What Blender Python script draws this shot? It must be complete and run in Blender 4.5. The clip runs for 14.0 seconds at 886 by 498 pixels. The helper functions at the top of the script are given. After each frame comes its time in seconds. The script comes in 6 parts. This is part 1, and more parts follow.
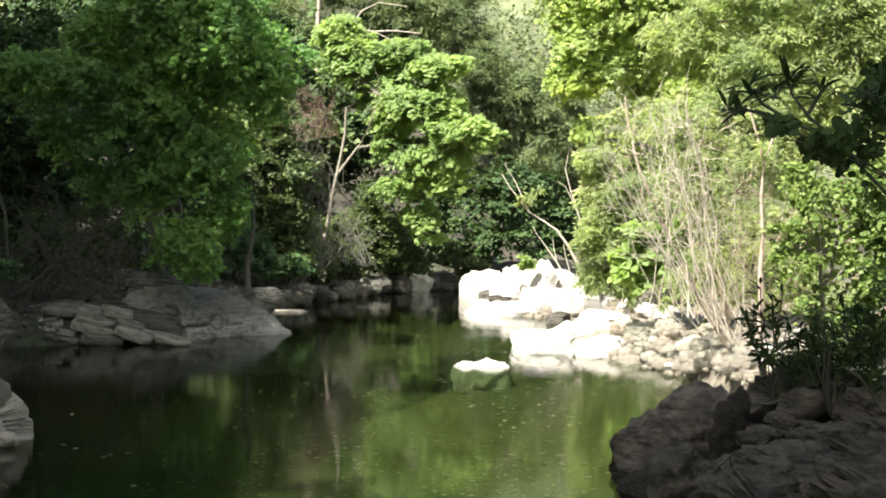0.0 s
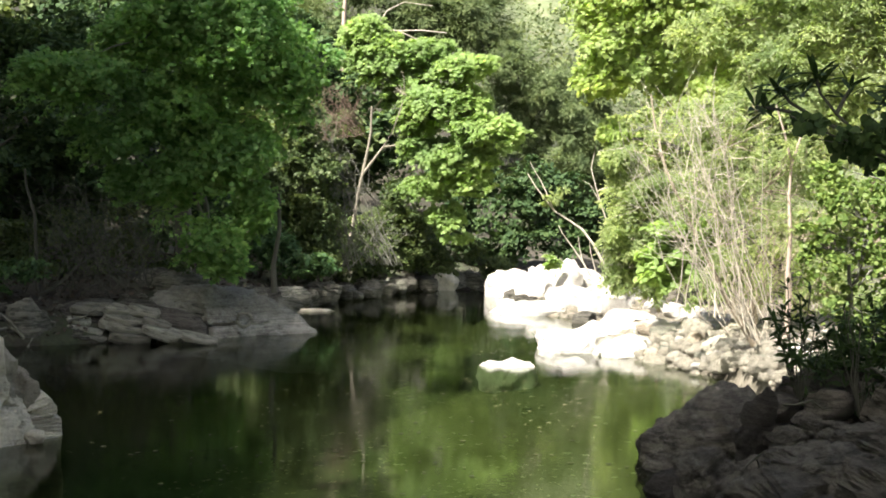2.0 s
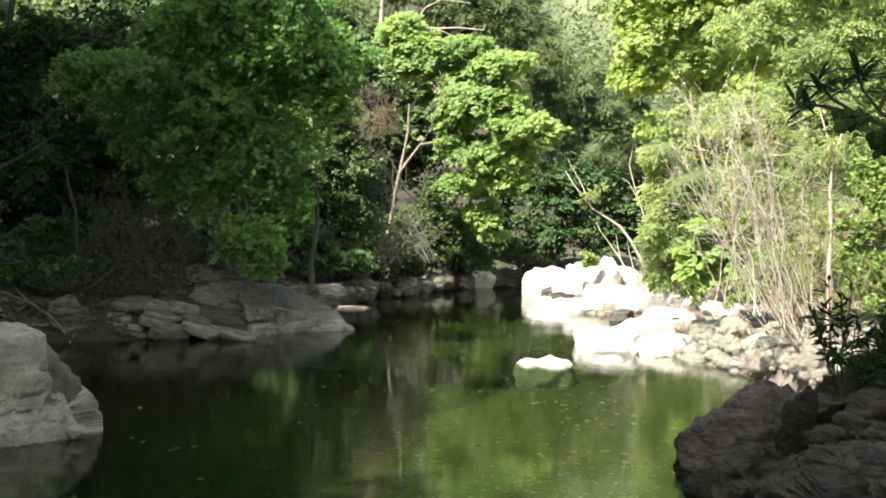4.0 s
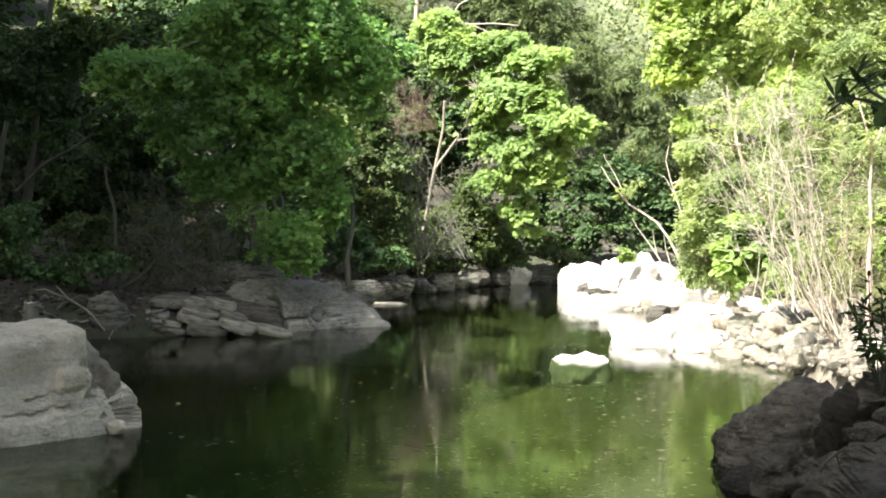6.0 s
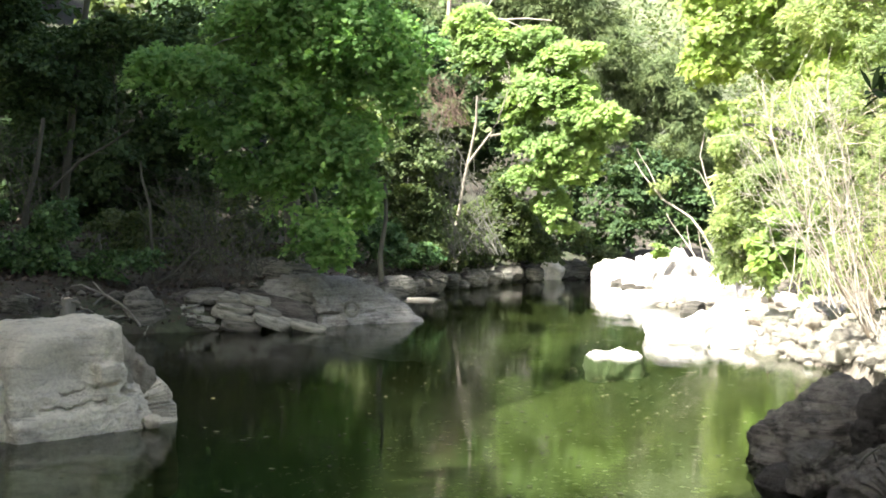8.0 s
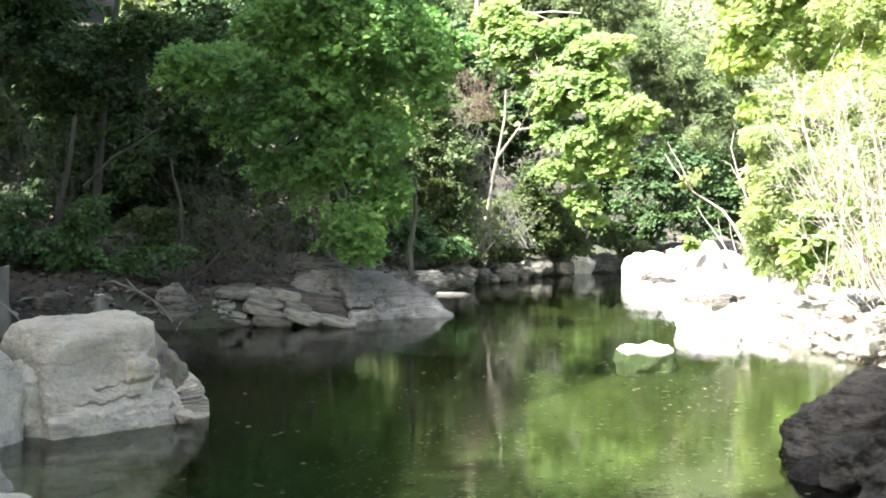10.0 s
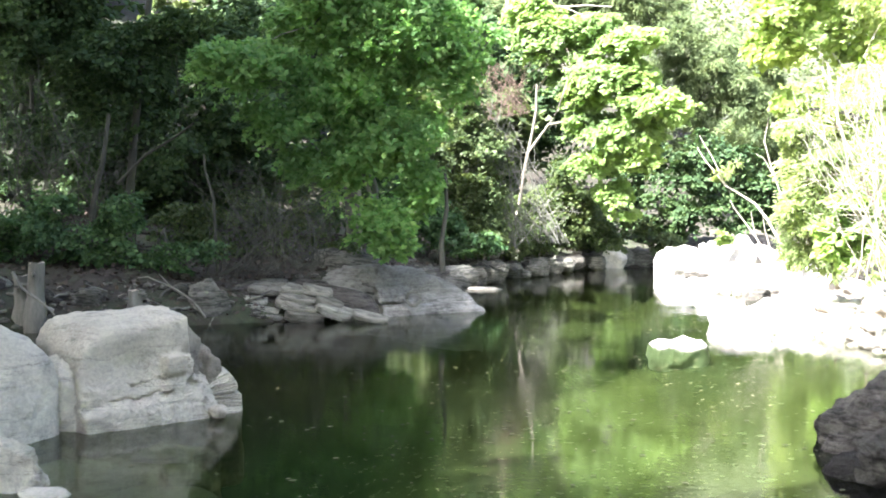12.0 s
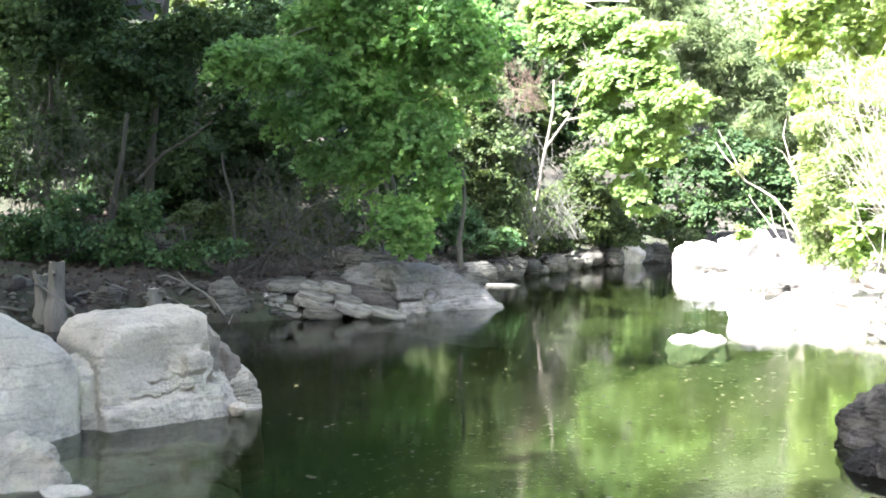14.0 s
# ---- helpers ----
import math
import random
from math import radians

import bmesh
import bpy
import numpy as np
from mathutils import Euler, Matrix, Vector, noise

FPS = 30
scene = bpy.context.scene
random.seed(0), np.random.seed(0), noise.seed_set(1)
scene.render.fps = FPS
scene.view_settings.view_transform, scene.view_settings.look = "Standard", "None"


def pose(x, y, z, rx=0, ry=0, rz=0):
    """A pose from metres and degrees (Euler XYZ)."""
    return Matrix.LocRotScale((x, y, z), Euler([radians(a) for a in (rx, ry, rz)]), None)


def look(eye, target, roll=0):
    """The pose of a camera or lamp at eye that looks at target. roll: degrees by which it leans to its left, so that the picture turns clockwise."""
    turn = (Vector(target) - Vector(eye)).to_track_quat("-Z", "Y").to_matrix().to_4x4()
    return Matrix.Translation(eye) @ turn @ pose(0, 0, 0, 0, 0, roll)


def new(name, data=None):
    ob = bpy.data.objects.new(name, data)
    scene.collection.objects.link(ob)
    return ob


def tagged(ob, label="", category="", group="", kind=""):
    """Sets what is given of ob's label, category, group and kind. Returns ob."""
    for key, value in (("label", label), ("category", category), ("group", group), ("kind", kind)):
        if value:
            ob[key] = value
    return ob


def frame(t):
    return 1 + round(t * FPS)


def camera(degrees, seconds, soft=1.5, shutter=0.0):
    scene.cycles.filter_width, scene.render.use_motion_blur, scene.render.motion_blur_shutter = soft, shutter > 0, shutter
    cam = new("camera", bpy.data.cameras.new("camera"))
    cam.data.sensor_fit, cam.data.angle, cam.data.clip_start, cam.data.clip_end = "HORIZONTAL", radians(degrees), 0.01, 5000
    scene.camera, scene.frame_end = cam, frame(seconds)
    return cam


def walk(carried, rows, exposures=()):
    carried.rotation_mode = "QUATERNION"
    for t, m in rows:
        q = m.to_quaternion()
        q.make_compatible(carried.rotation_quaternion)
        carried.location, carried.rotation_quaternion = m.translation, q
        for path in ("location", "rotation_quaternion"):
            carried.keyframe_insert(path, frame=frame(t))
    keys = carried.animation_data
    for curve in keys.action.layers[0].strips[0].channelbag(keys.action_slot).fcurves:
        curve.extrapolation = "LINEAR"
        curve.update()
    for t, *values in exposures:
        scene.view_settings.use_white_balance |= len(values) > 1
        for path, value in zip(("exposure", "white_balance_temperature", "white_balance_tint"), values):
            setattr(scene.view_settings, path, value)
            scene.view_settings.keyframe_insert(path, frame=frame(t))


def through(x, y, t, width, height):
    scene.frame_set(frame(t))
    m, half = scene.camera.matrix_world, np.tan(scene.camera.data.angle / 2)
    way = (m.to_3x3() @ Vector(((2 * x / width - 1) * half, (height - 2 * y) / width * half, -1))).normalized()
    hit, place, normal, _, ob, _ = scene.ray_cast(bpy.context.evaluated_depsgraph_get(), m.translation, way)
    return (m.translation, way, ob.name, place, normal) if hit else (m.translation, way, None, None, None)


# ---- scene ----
EYE = 1.6
cam = camera(42.2, 14.0, soft=1.8)
# seconds, turn to the left, tilt up, lean to the left (degrees); the camera turns on one spot
ROWS = [
    (0.0, 0.0, -0.818, 1.281), (0.5, 0.082, -0.830, 1.154), (1.0, 0.222, -0.795, 1.110), (1.5, 0.798, -0.833, 1.165),
    (2.0, 1.272, -0.876, 1.309), (2.5, 1.753, -0.917, 1.310), (3.0, 2.233, -0.955, 1.335), (3.5, 2.680, -0.999, 1.336),
    (6.0, 4.892, -1.276, 1.124), (6.5, 5.315, -1.333, 1.128), (7.0, 5.753, -1.401, 1.219), (7.5, 6.162, -1.466, 1.110),
    (8.0, 6.532, -1.528, 1.036), (10.5, 8.419, -1.892, 0.494), (11.0, 8.840, -1.957, 0.419), (11.5, 9.226, -2.028, 0.460),
    (12.0, 9.568, -2.082, 0.393), (12.5, 9.861, -2.126, 0.353), (13.0, 10.203, -2.180, 0.165), (13.5, 10.457, -2.232, 0.087),
    (14.0, 10.468, -2.257, -0.01),
]
EXPOSURES = [(0.0, 1.8, 6600, 8), (3.5, 1.8, 6600, 8), (6.0, 2.15, 6500, 9), (8.0, 2.5, 6350, 10), (10.5, 3.0, 6050, 13), (12.0, 3.3, 5900, 14), (14.0, 3.4, 5800, 15)]
walk(cam, [(t, pose(0, 0, EYE, 0, 0, yaw) @ pose(0, 0, 0, 90 + pitch, 0, 0) @ pose(0, 0, 0, 0, 0, roll)) for t, yaw, pitch, roll in ROWS], EXPOSURES)

# ---- light ----
SUN_DIR = Vector((-0.40, -0.44, 0.80)).normalized()
world = bpy.data.worlds.new("sky")
scene.world = world
world.use_nodes = True
wn = world.node_tree
sky = wn.nodes.new("ShaderNodeTexSky")
sky.sky_type, sky.sun_disc = "NISHITA", False
sky.air_density, sky.dust_density, sky.ozone_density = 0.55, 5.0, 0.6
sky.sun_elevation = math.asin(SUN_DIR.z)
sky.sun_rotation = math.atan2(SUN_DIR.x, SUN_DIR.y)
wn.nodes["Background"].inputs["Strength"].default_value = 0.105
wn.links.new(sky.outputs[0], wn.nodes["Background"].inputs["Color"])
sun = new("sun", bpy.data.lights.new("sun", "SUN"))
sun.data.energy, sun.data.angle, sun.data.color = 5.0, radians(0.9), (1.0, 0.95, 0.86)
sun.matrix_world = look(SUN_DIR * 60, (0, 0, 0))

# ---- materials ----


def material(name):
    m = bpy.data.materials.new(name)
    m.use_nodes = True
    nt = m.node_tree
    return m, nt, nt.nodes["Principled BSDF"], nt.nodes["Material Output"]


def node(nt, kind, **inputs):
    n = nt.nodes.new("ShaderNode" + kind)
    for key, value in inputs.items():
        key = key.replace("_", " ")
        if key in n.inputs:
            n.inputs[key].default_value = value
    return n


def ramp(nt, source, stops):
    n = nt.nodes.new("ShaderNodeValToRGB")
    e = n.color_ramp.elements
    while len(e) < len(stops):
        e.new(0.5)
    for el, (p, c) in zip(e, stops):
        el.position, el.color = p, (*c, 1) if len(c) == 3 else c
    nt.links.new(source, n.inputs["Fac"])
    return n.outputs["Color"]


def mix(nt, fac, a, b, kind="MIX"):
    n = nt.nodes.new("ShaderNodeMix")
    n.data_type, n.blend_type = "RGBA", kind
    for value, slot in ((fac, 0), (a, 6), (b, 7)):
        if hasattr(value, "links"):
            nt.links.new(value, n.inputs[slot])
        else:
            n.inputs[slot].default_value = value if slot == 0 else (*value, 1)
    return n.outputs[2]


def leaf_material(name, dark, mid, light, thin=0.4, gloss=0.45):
    """Leaves: three tones shared out leaf by leaf, light shining through."""
    m, nt, bsdf, out = material(name)
    geo = node(nt, "NewGeometry")
    pos = node(nt, "TexNoise", Scale=0.9, Detail=2.0)
    nt.links.new(geo.outputs["Position"], pos.inputs["Vector"])
    tone = ramp(nt, geo.outputs["Random Per Island"], [(0.0, dark), (0.5, mid), (1.0, light)])
    patch = ramp(nt, pos.outputs["Fac"], [(0.3, (0.72, 0.76, 0.76)), (0.7, (1.15, 1.1, 0.95))])
    col = mix(nt, 1.0, tone, patch, "MULTIPLY")
    nt.links.new(col, bsdf.inputs["Base Color"])
    bsdf.inputs["Roughness"].default_value = gloss
    bsdf.inputs["Specular IOR Level"].default_value = 0.16
    tr = node(nt, "BsdfTranslucent")
    warm = mix(nt, 1.0, col, (1.15, 1.15, 0.7), "MULTIPLY")
    nt.links.new(warm, tr.inputs["Color"])
    ms = node(nt, "MixShader", Fac=thin)
    nt.links.new(bsdf.outputs[0], ms.inputs[1])
    nt.links.new(tr.outputs[0], ms.inputs[2])
    nt.links.new(ms.outputs[0], out.inputs["Surface"])
    return m


def bark_material(name, dark, light, scale=6.0):
    m, nt, bsdf, out = material(name)
    co = node(nt, "TexCoord")
    mp = node(nt, "Mapping", Scale=(1.0, 1.0, 0.25))
    nt.links.new(co.outputs["Object"], mp.inputs["Vector"])
    big = node(nt, "TexNoise", Scale=scale, Detail=6.0, Roughness=0.65)
    fine = node(nt, "TexNoise", Scale=scale * 9, Detail=3.0)
    for n in (big, fine):
        nt.links.new(mp.outputs[0], n.inputs["Vector"])
    col = ramp(nt, big.outputs["Fac"], [(0.35, dark), (0.65, light)])
    col = mix(nt, 0.35, col, ramp(nt, fine.outputs["Fac"], [(0.3, dark), (0.7, light)]))
    geo = node(nt, "NewGeometry")
    col = mix(nt, 1.0, col, ramp(nt, geo.outputs["Random Per Island"], [(0.0, (0.7, 0.7, 0.7)), (1.0, (1.2, 1.17, 1.12))]), "MULTIPLY")
    nt.links.new(col, bsdf.inputs["Base Color"])
    bsdf.inputs["Roughness"].default_value = 0.85
    bp = node(nt, "Bump", Strength=0.6, Distance=0.02)
    nt.links.new(big.outputs["Fac"], bp.inputs["Height"])
    nt.links.new(bp.outputs[0], bsdf.inputs["Normal"])
    return m


def wobble_of(nt, vector, texture, amount):
    """A place shifted by a texture's colour."""
    return mix(nt, amount, vector, texture.outputs["Color"], "ADD")


def rock_material(name, light, mid, dark, scale=1.0, stain=0.5, layers=0.0, speck=0.3, lichen=None):
    """Water-worn stone: broad tone, blotches, lichen stains, fine grain and hairline cracks.
    lichen: (height over the foot from which it grows, strength), where floods do not scour the stone."""
    m, nt, bsdf, out = material(name)
    co = node(nt, "TexCoord")
    src = co.outputs["Object"]
    broad = node(nt, "TexNoise", Scale=1.3 * scale, Detail=5.0, Roughness=0.6, Distortion=0.6)
    blot = node(nt, "TexNoise", Scale=5.0 * scale, Detail=8.0, Roughness=0.7, Distortion=0.3)
    grain = node(nt, "TexNoise", Scale=38.0 * scale, Detail=4.0, Roughness=0.7)
    mp = node(nt, "Mapping", Rotation=(0.5, 0.25, 0.1), Scale=(0.45, 0.8, 2.6))
    nt.links.new(src, mp.inputs["Vector"])
    crack = node(nt, "TexVoronoi", Scale=1.1 * scale)
    crack.feature = "DISTANCE_TO_EDGE"
    wob = mix(nt, 0.6, mp.outputs[0], blot.outputs["Color"], "ADD")
    nt.links.new(wob, crack.inputs["Vector"])
    band = node(nt, "TexNoise", Scale=4.0 * scale, Detail=6.0, Roughness=0.6)
    nt.links.new(mp.outputs[0], band.inputs["Vector"])
    for n in (broad, blot, grain):
        nt.links.new(src, n.inputs["Vector"])
    col = ramp(nt, broad.outputs["Fac"], [(0.40, mid), (0.55, light)])
    col = mix(nt, ramp(nt, blot.outputs["Fac"], [(0.48, (0, 0, 0)), (0.62, (stain, stain, stain))]), col, dark)
    if layers:
        col = mix(nt, ramp(nt, band.outputs["Fac"], [(0.5, (0, 0, 0)), (0.62, (layers, layers, layers))]), col, dark)
    col = mix(nt, speck, col, ramp(nt, grain.outputs["Fac"], [(0.42, dark), (0.56, light)]))
    line = ramp(nt, crack.outputs["Distance"], [(0.0, (0.3, 0.28, 0.26)), (0.014 + 0.012 * layers, (1, 1, 1))])
    col = mix(nt, 0.55 + 0.4 * layers, col, line, "MULTIPLY")
    mq = node(nt, "Mapping", Rotation=(0.35, 0.3, 0.2), Scale=(0.5, 0.7, 5.0))
    nt.links.new(src, mq.inputs["Vector"])
    strata = node(nt, "TexNoise", Scale=3.2 * scale, Detail=9.0, Roughness=0.72, Distortion=0.5)
    nt.links.new(mq.outputs[0], strata.inputs["Vector"])
    seam = ramp(nt, strata.outputs["Fac"], [(0.43, (0, 0, 0)), (0.54, (1, 1, 1))] if layers else [(0.38, (0, 0, 0)), (0.45, (1, 1, 1))])
    col = mix(nt, 0.32 + 0.48 * layers, col, mix(nt, seam, dark, light), "MIX")
    if lichen:
        sep = node(nt, "SeparateXYZ")
        nt.links.new(wobble_of(nt, src, blot, 0.35), sep.inputs[0])
        grown = node(nt, "MapRange")
        grown.inputs["From Min"].default_value, grown.inputs["From Max"].default_value = lichen[0] + 0.17, lichen[0] + 0.40
        grown.inputs["To Max"].default_value = lichen[1]
        nt.links.new(sep.outputs["Z"], grown.inputs["Value"])
        col = mix(nt, grown.outputs[0], col, ramp(nt, grain.outputs["Fac"], [(0.35, dark), (0.6, tuple(0.55 * c * k for c, k in zip(mid, (1.0, 1.02, 0.9))))]))
    info = node(nt, "ObjectInfo")
    col = mix(nt, 1.0, col, ramp(nt, info.outputs["Random"], [(0.0, (0.82, 0.8, 0.78)), (1.0, (1.1, 1.1, 1.12))]), "MULTIPLY")
    nt.links.new(col, bsdf.inputs["Base Color"])
    bsdf.inputs["Roughness"].default_value = 0.78
    bsdf.inputs["Specular IOR Level"].default_value = 0.3
    b1 = node(nt, "Bump", Strength=0.9, Distance=0.10)
    nt.links.new(blot.outputs["Fac"], b1.inputs["Height"])
    b2 = node(nt, "Bump", Strength=0.3 + 1.7 * speck, Distance=0.02)
    nt.links.new(grain.outputs["Fac"], b2.inputs["Height"])
    b0 = node(nt, "Bump", Strength=0.9, Distance=0.018 + 0.09 * layers)
    nt.links.new(strata.outputs["Fac"], b0.inputs["Height"])
    nt.links.new(b1.outputs[0], b0.inputs["Normal"])
    nt.links.new(b0.outputs[0], b2.inputs["Normal"])
    b3 = node(nt, "Bump", Strength=0.4, Distance=0.015)
    nt.links.new(line, b3.inputs["Height"])
    nt.links.new(b2.outputs[0], b3.inputs["Normal"])
    nt.links.new(b3.outputs[0], bsdf.inputs["Normal"])
    return m


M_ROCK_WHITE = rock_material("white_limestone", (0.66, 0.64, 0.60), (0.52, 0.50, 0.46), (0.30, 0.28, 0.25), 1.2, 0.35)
M_ROCK_PALE = rock_material("pale_limestone", (0.74, 0.71, 0.575), (0.55, 0.53, 0.435), (0.19, 0.185, 0.155), 1.0, 0.5, 0.0, 0.18, (0.25, 0.22))
M_ROCK_CREAM = rock_material("cream_limestone", (0.66, 0.63, 0.50), (0.50, 0.47, 0.38), (0.20, 0.19, 0.16), 1.6, 0.5, 0.0, 0.2)
M_ROCK_WASHED = rock_material("washed_bank_limestone", (0.47, 0.465, 0.41), (0.33, 0.33, 0.29), (0.07, 0.07, 0.06), 1.1, 0.6, 0.1, 0.25, (0.18, 0.6))
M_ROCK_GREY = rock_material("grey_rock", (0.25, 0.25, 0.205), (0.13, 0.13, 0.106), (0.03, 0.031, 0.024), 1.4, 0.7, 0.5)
# strong dark blotches and seams put the shade of crevices into the colour
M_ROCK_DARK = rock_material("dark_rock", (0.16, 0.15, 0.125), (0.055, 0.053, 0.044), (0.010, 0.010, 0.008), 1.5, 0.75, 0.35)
M_ROCK_BANK = rock_material("grey_limestone", (0.37, 0.375, 0.305), (0.205, 0.207, 0.17), (0.043, 0.044, 0.035), 1.2, 0.65, 0.35)
# near-black copy of dark_rock, the deepest shade put into its colour
M_ROCK_SHADED = rock_material("shaded_black_rock", (0.06, 0.056, 0.048), (0.035, 0.032, 0.027), (0.012, 0.011, 0.01), 1.8, 0.6, 0.4)
M_ROCK_WORN = rock_material("weathered_rock", (0.38, 0.36, 0.305), (0.25, 0.23, 0.19), (0.10, 0.09, 0.07), 1.6, 0.6)
M_ROCK_BROWN = rock_material("brown_limestone", (0.44, 0.42, 0.345), (0.34, 0.32, 0.26), (0.13, 0.12, 0.095), 1.6, 0.6)
M_ROCK_TAN = rock_material("tan_rock", (0.50, 0.44, 0.35), (0.36, 0.30, 0.23), (0.16, 0.12, 0.09), 1.6, 0.6)

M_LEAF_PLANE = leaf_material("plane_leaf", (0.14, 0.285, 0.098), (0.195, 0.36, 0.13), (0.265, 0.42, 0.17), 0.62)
M_LEAF_MID = leaf_material("shrub_leaf", (0.095, 0.16, 0.045), (0.15, 0.225, 0.065), (0.23, 0.30, 0.10), 0.45)
# two lighter copies of plane_leaf, with the sun's brightness in their colour
M_LEAF_BRIGHT = leaf_material("sunlit_plane_leaf", (0.27, 0.39, 0.14), (0.315, 0.44, 0.178), (0.365, 0.49, 0.225), 0.62)
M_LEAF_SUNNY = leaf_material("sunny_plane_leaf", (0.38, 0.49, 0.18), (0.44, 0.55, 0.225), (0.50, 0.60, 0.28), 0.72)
M_LEAF_WILLOW = leaf_material("willow_leaf", (0.23, 0.31, 0.145), (0.32, 0.40, 0.195), (0.42, 0.48, 0.275), 0.66)
M_LEAF_DARK = leaf_material("evergreen_leaf", (0.036, 0.07, 0.03), (0.06, 0.108, 0.046), (0.10, 0.155, 0.066), 0.3, 0.6)
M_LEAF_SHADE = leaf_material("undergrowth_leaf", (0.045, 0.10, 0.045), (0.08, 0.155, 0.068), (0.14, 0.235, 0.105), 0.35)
M_LEAF_PINE = leaf_material("pine_needle", (0.085, 0.125, 0.055), (0.125, 0.17, 0.08), (0.18, 0.225, 0.11), 0.35, 0.6)
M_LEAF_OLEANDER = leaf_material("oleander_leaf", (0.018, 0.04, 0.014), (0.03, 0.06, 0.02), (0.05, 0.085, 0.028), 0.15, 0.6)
M_LEAF_SCRUB = leaf_material("scrub_leaf", (0.055, 0.088, 0.036), (0.09, 0.13, 0.055), (0.145, 0.185, 0.085), 0.42)
M_LEAF_HILL = leaf_material("hill_scrub", (0.07, 0.10, 0.045), (0.11, 0.145, 0.065), (0.16, 0.19, 0.09), 0.3)
M_LEAF_FLECK = leaf_material("leaf_fleck", (0.07, 0.08, 0.035), (0.13, 0.14, 0.065), (0.24, 0.24, 0.13), 0.2)
M_BARK_PALE = bark_material("pale_bark", (0.30, 0.27, 0.22), (0.52, 0.48, 0.42))
M_BARK_PLANE = bark_material("plane_bark", (0.13, 0.115, 0.092), (0.29, 0.265, 0.22))
M_BARK_TAN = bark_material("tan_bark", (0.20, 0.165, 0.12), (0.40, 0.34, 0.27))
M_BARK_PINK = bark_material("pinkish_bark", (0.26, 0.20, 0.165), (0.44, 0.37, 0.32))
M_BARK_GREY = bark_material("grey_bark", (0.09, 0.092, 0.075), (0.20, 0.20, 0.17))
M_BARK_DARK = bark_material("dark_bark", (0.033, 0.036, 0.027), (0.082, 0.086, 0.066))
M_BARK_RED = bark_material("reddish_bark", (0.085, 0.06, 0.045), (0.18, 0.13, 0.10))
M_LITTER = bark_material("leaf_litter", (0.035, 0.027, 0.019), (0.085, 0.066, 0.048))
M_CUT = bark_material("cut_wood", (0.36, 0.31, 0.24), (0.5, 0.45, 0.36), 12)


def ground_material():
    m, nt, bsdf, out = material("valley_ground")
    geo = node(nt, "NewGeometry")
    pos = geo.outputs["Position"]
    n1 = node(nt, "TexNoise", Scale=0.8, Detail=6.0, Roughness=0.65)
    n2 = node(nt, "TexNoise", Scale=7.0, Detail=6.0, Roughness=0.7)
    n3 = node(nt, "TexVoronoi", Scale=9.0)
    for n in (n1, n2, n3):
        nt.links.new(pos, n.inputs["Vector"])
    soil = ramp(nt, n2.outputs["Fac"], [(0.3, (0.018, 0.014, 0.009)), (0.5, (0.03, 0.025, 0.016)), (0.72, (0.055, 0.046, 0.03))])
    moss = ramp(nt, n2.outputs["Fac"], [(0.3, (0.02, 0.028, 0.012)), (0.7, (0.05, 0.062, 0.028))])
    land = mix(nt, ramp(nt, n1.outputs["Fac"], [(0.45, (0, 0, 0)), (0.6, (1, 1, 1))]), soil, moss)
    # gaps between stones: their shade is put into the dark grit colour
    grit = ramp(nt, n3.outputs["Color"], [(0.0, (0.05, 0.042, 0.03)), (0.6, (0.12, 0.105, 0.08)), (1.0, (0.22, 0.2, 0.16))])
    pebble = ramp(nt, n3.outputs["Color"], [(0.0, (0.08, 0.074, 0.042)), (1.0, (0.17, 0.157, 0.10))])
    algae = ramp(nt, n1.outputs["Fac"], [(0.3, (0.075, 0.075, 0.035)), (0.65, (0.115, 0.112, 0.055))])
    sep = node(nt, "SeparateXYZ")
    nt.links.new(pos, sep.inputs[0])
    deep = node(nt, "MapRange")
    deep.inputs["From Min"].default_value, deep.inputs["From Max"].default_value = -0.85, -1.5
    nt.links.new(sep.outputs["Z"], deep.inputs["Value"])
    # darker with depth: shade and light lost in deep water, put into bed colour
    deep_tone = ramp(nt, n1.outputs["Fac"], [(0.3, (0.03, 0.055, 0.038)), (0.7, (0.06, 0.095, 0.06))])
    bed = mix(nt, deep.outputs[0], mix(nt, 0.65, pebble, algae), deep_tone)
    bar = node(nt, "MapRange")
    bar.inputs["From Min"].default_value, bar.inputs["From Max"].default_value = 8.2, 9.2
    nt.links.new(sep.outputs["Y"], bar.inputs["Value"])
    east = node(nt, "MapRange")
    east.inputs["From Min"].default_value, east.inputs["From Max"].default_value = 0.3, 0.8
    nt.links.new(sep.outputs["X"], east.inputs["Value"])
    low = node(nt, "MapRange")
    low.inputs["From Min"].default_value, low.inputs["From Max"].default_value = 1.1, 0.6
    nt.links.new(sep.outputs["Z"], low.inputs["Value"])
    land = mix(nt, mix(nt, 1.0, mix(nt, 1.0, bar.outputs[0], east.outputs[0], "MULTIPLY"), low.outputs[0], "MULTIPLY"), land, grit)
    mr = node(nt, "MapRange")
    mr.inputs["From Min"].default_value, mr.inputs["From Max"].default_value = -0.12, -0.02
    nt.links.new(sep.outputs["Z"], mr.inputs["Value"])
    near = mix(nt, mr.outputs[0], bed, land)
    hill = ramp(nt, n1.outputs["Fac"], [(0.35, (0.08, 0.105, 0.045)), (0.55, (0.12, 0.145, 0.07)), (0.7, (0.19, 0.18, 0.12))])
    far = node(nt, "MapRange")
    far.inputs["From Min"].default_value, far.inputs["From Max"].default_value = 55.0, 90.0
    nt.links.new(sep.outputs["Y"], far.inputs["Value"])
    col = mix(nt, far.outputs[0], near, hill)
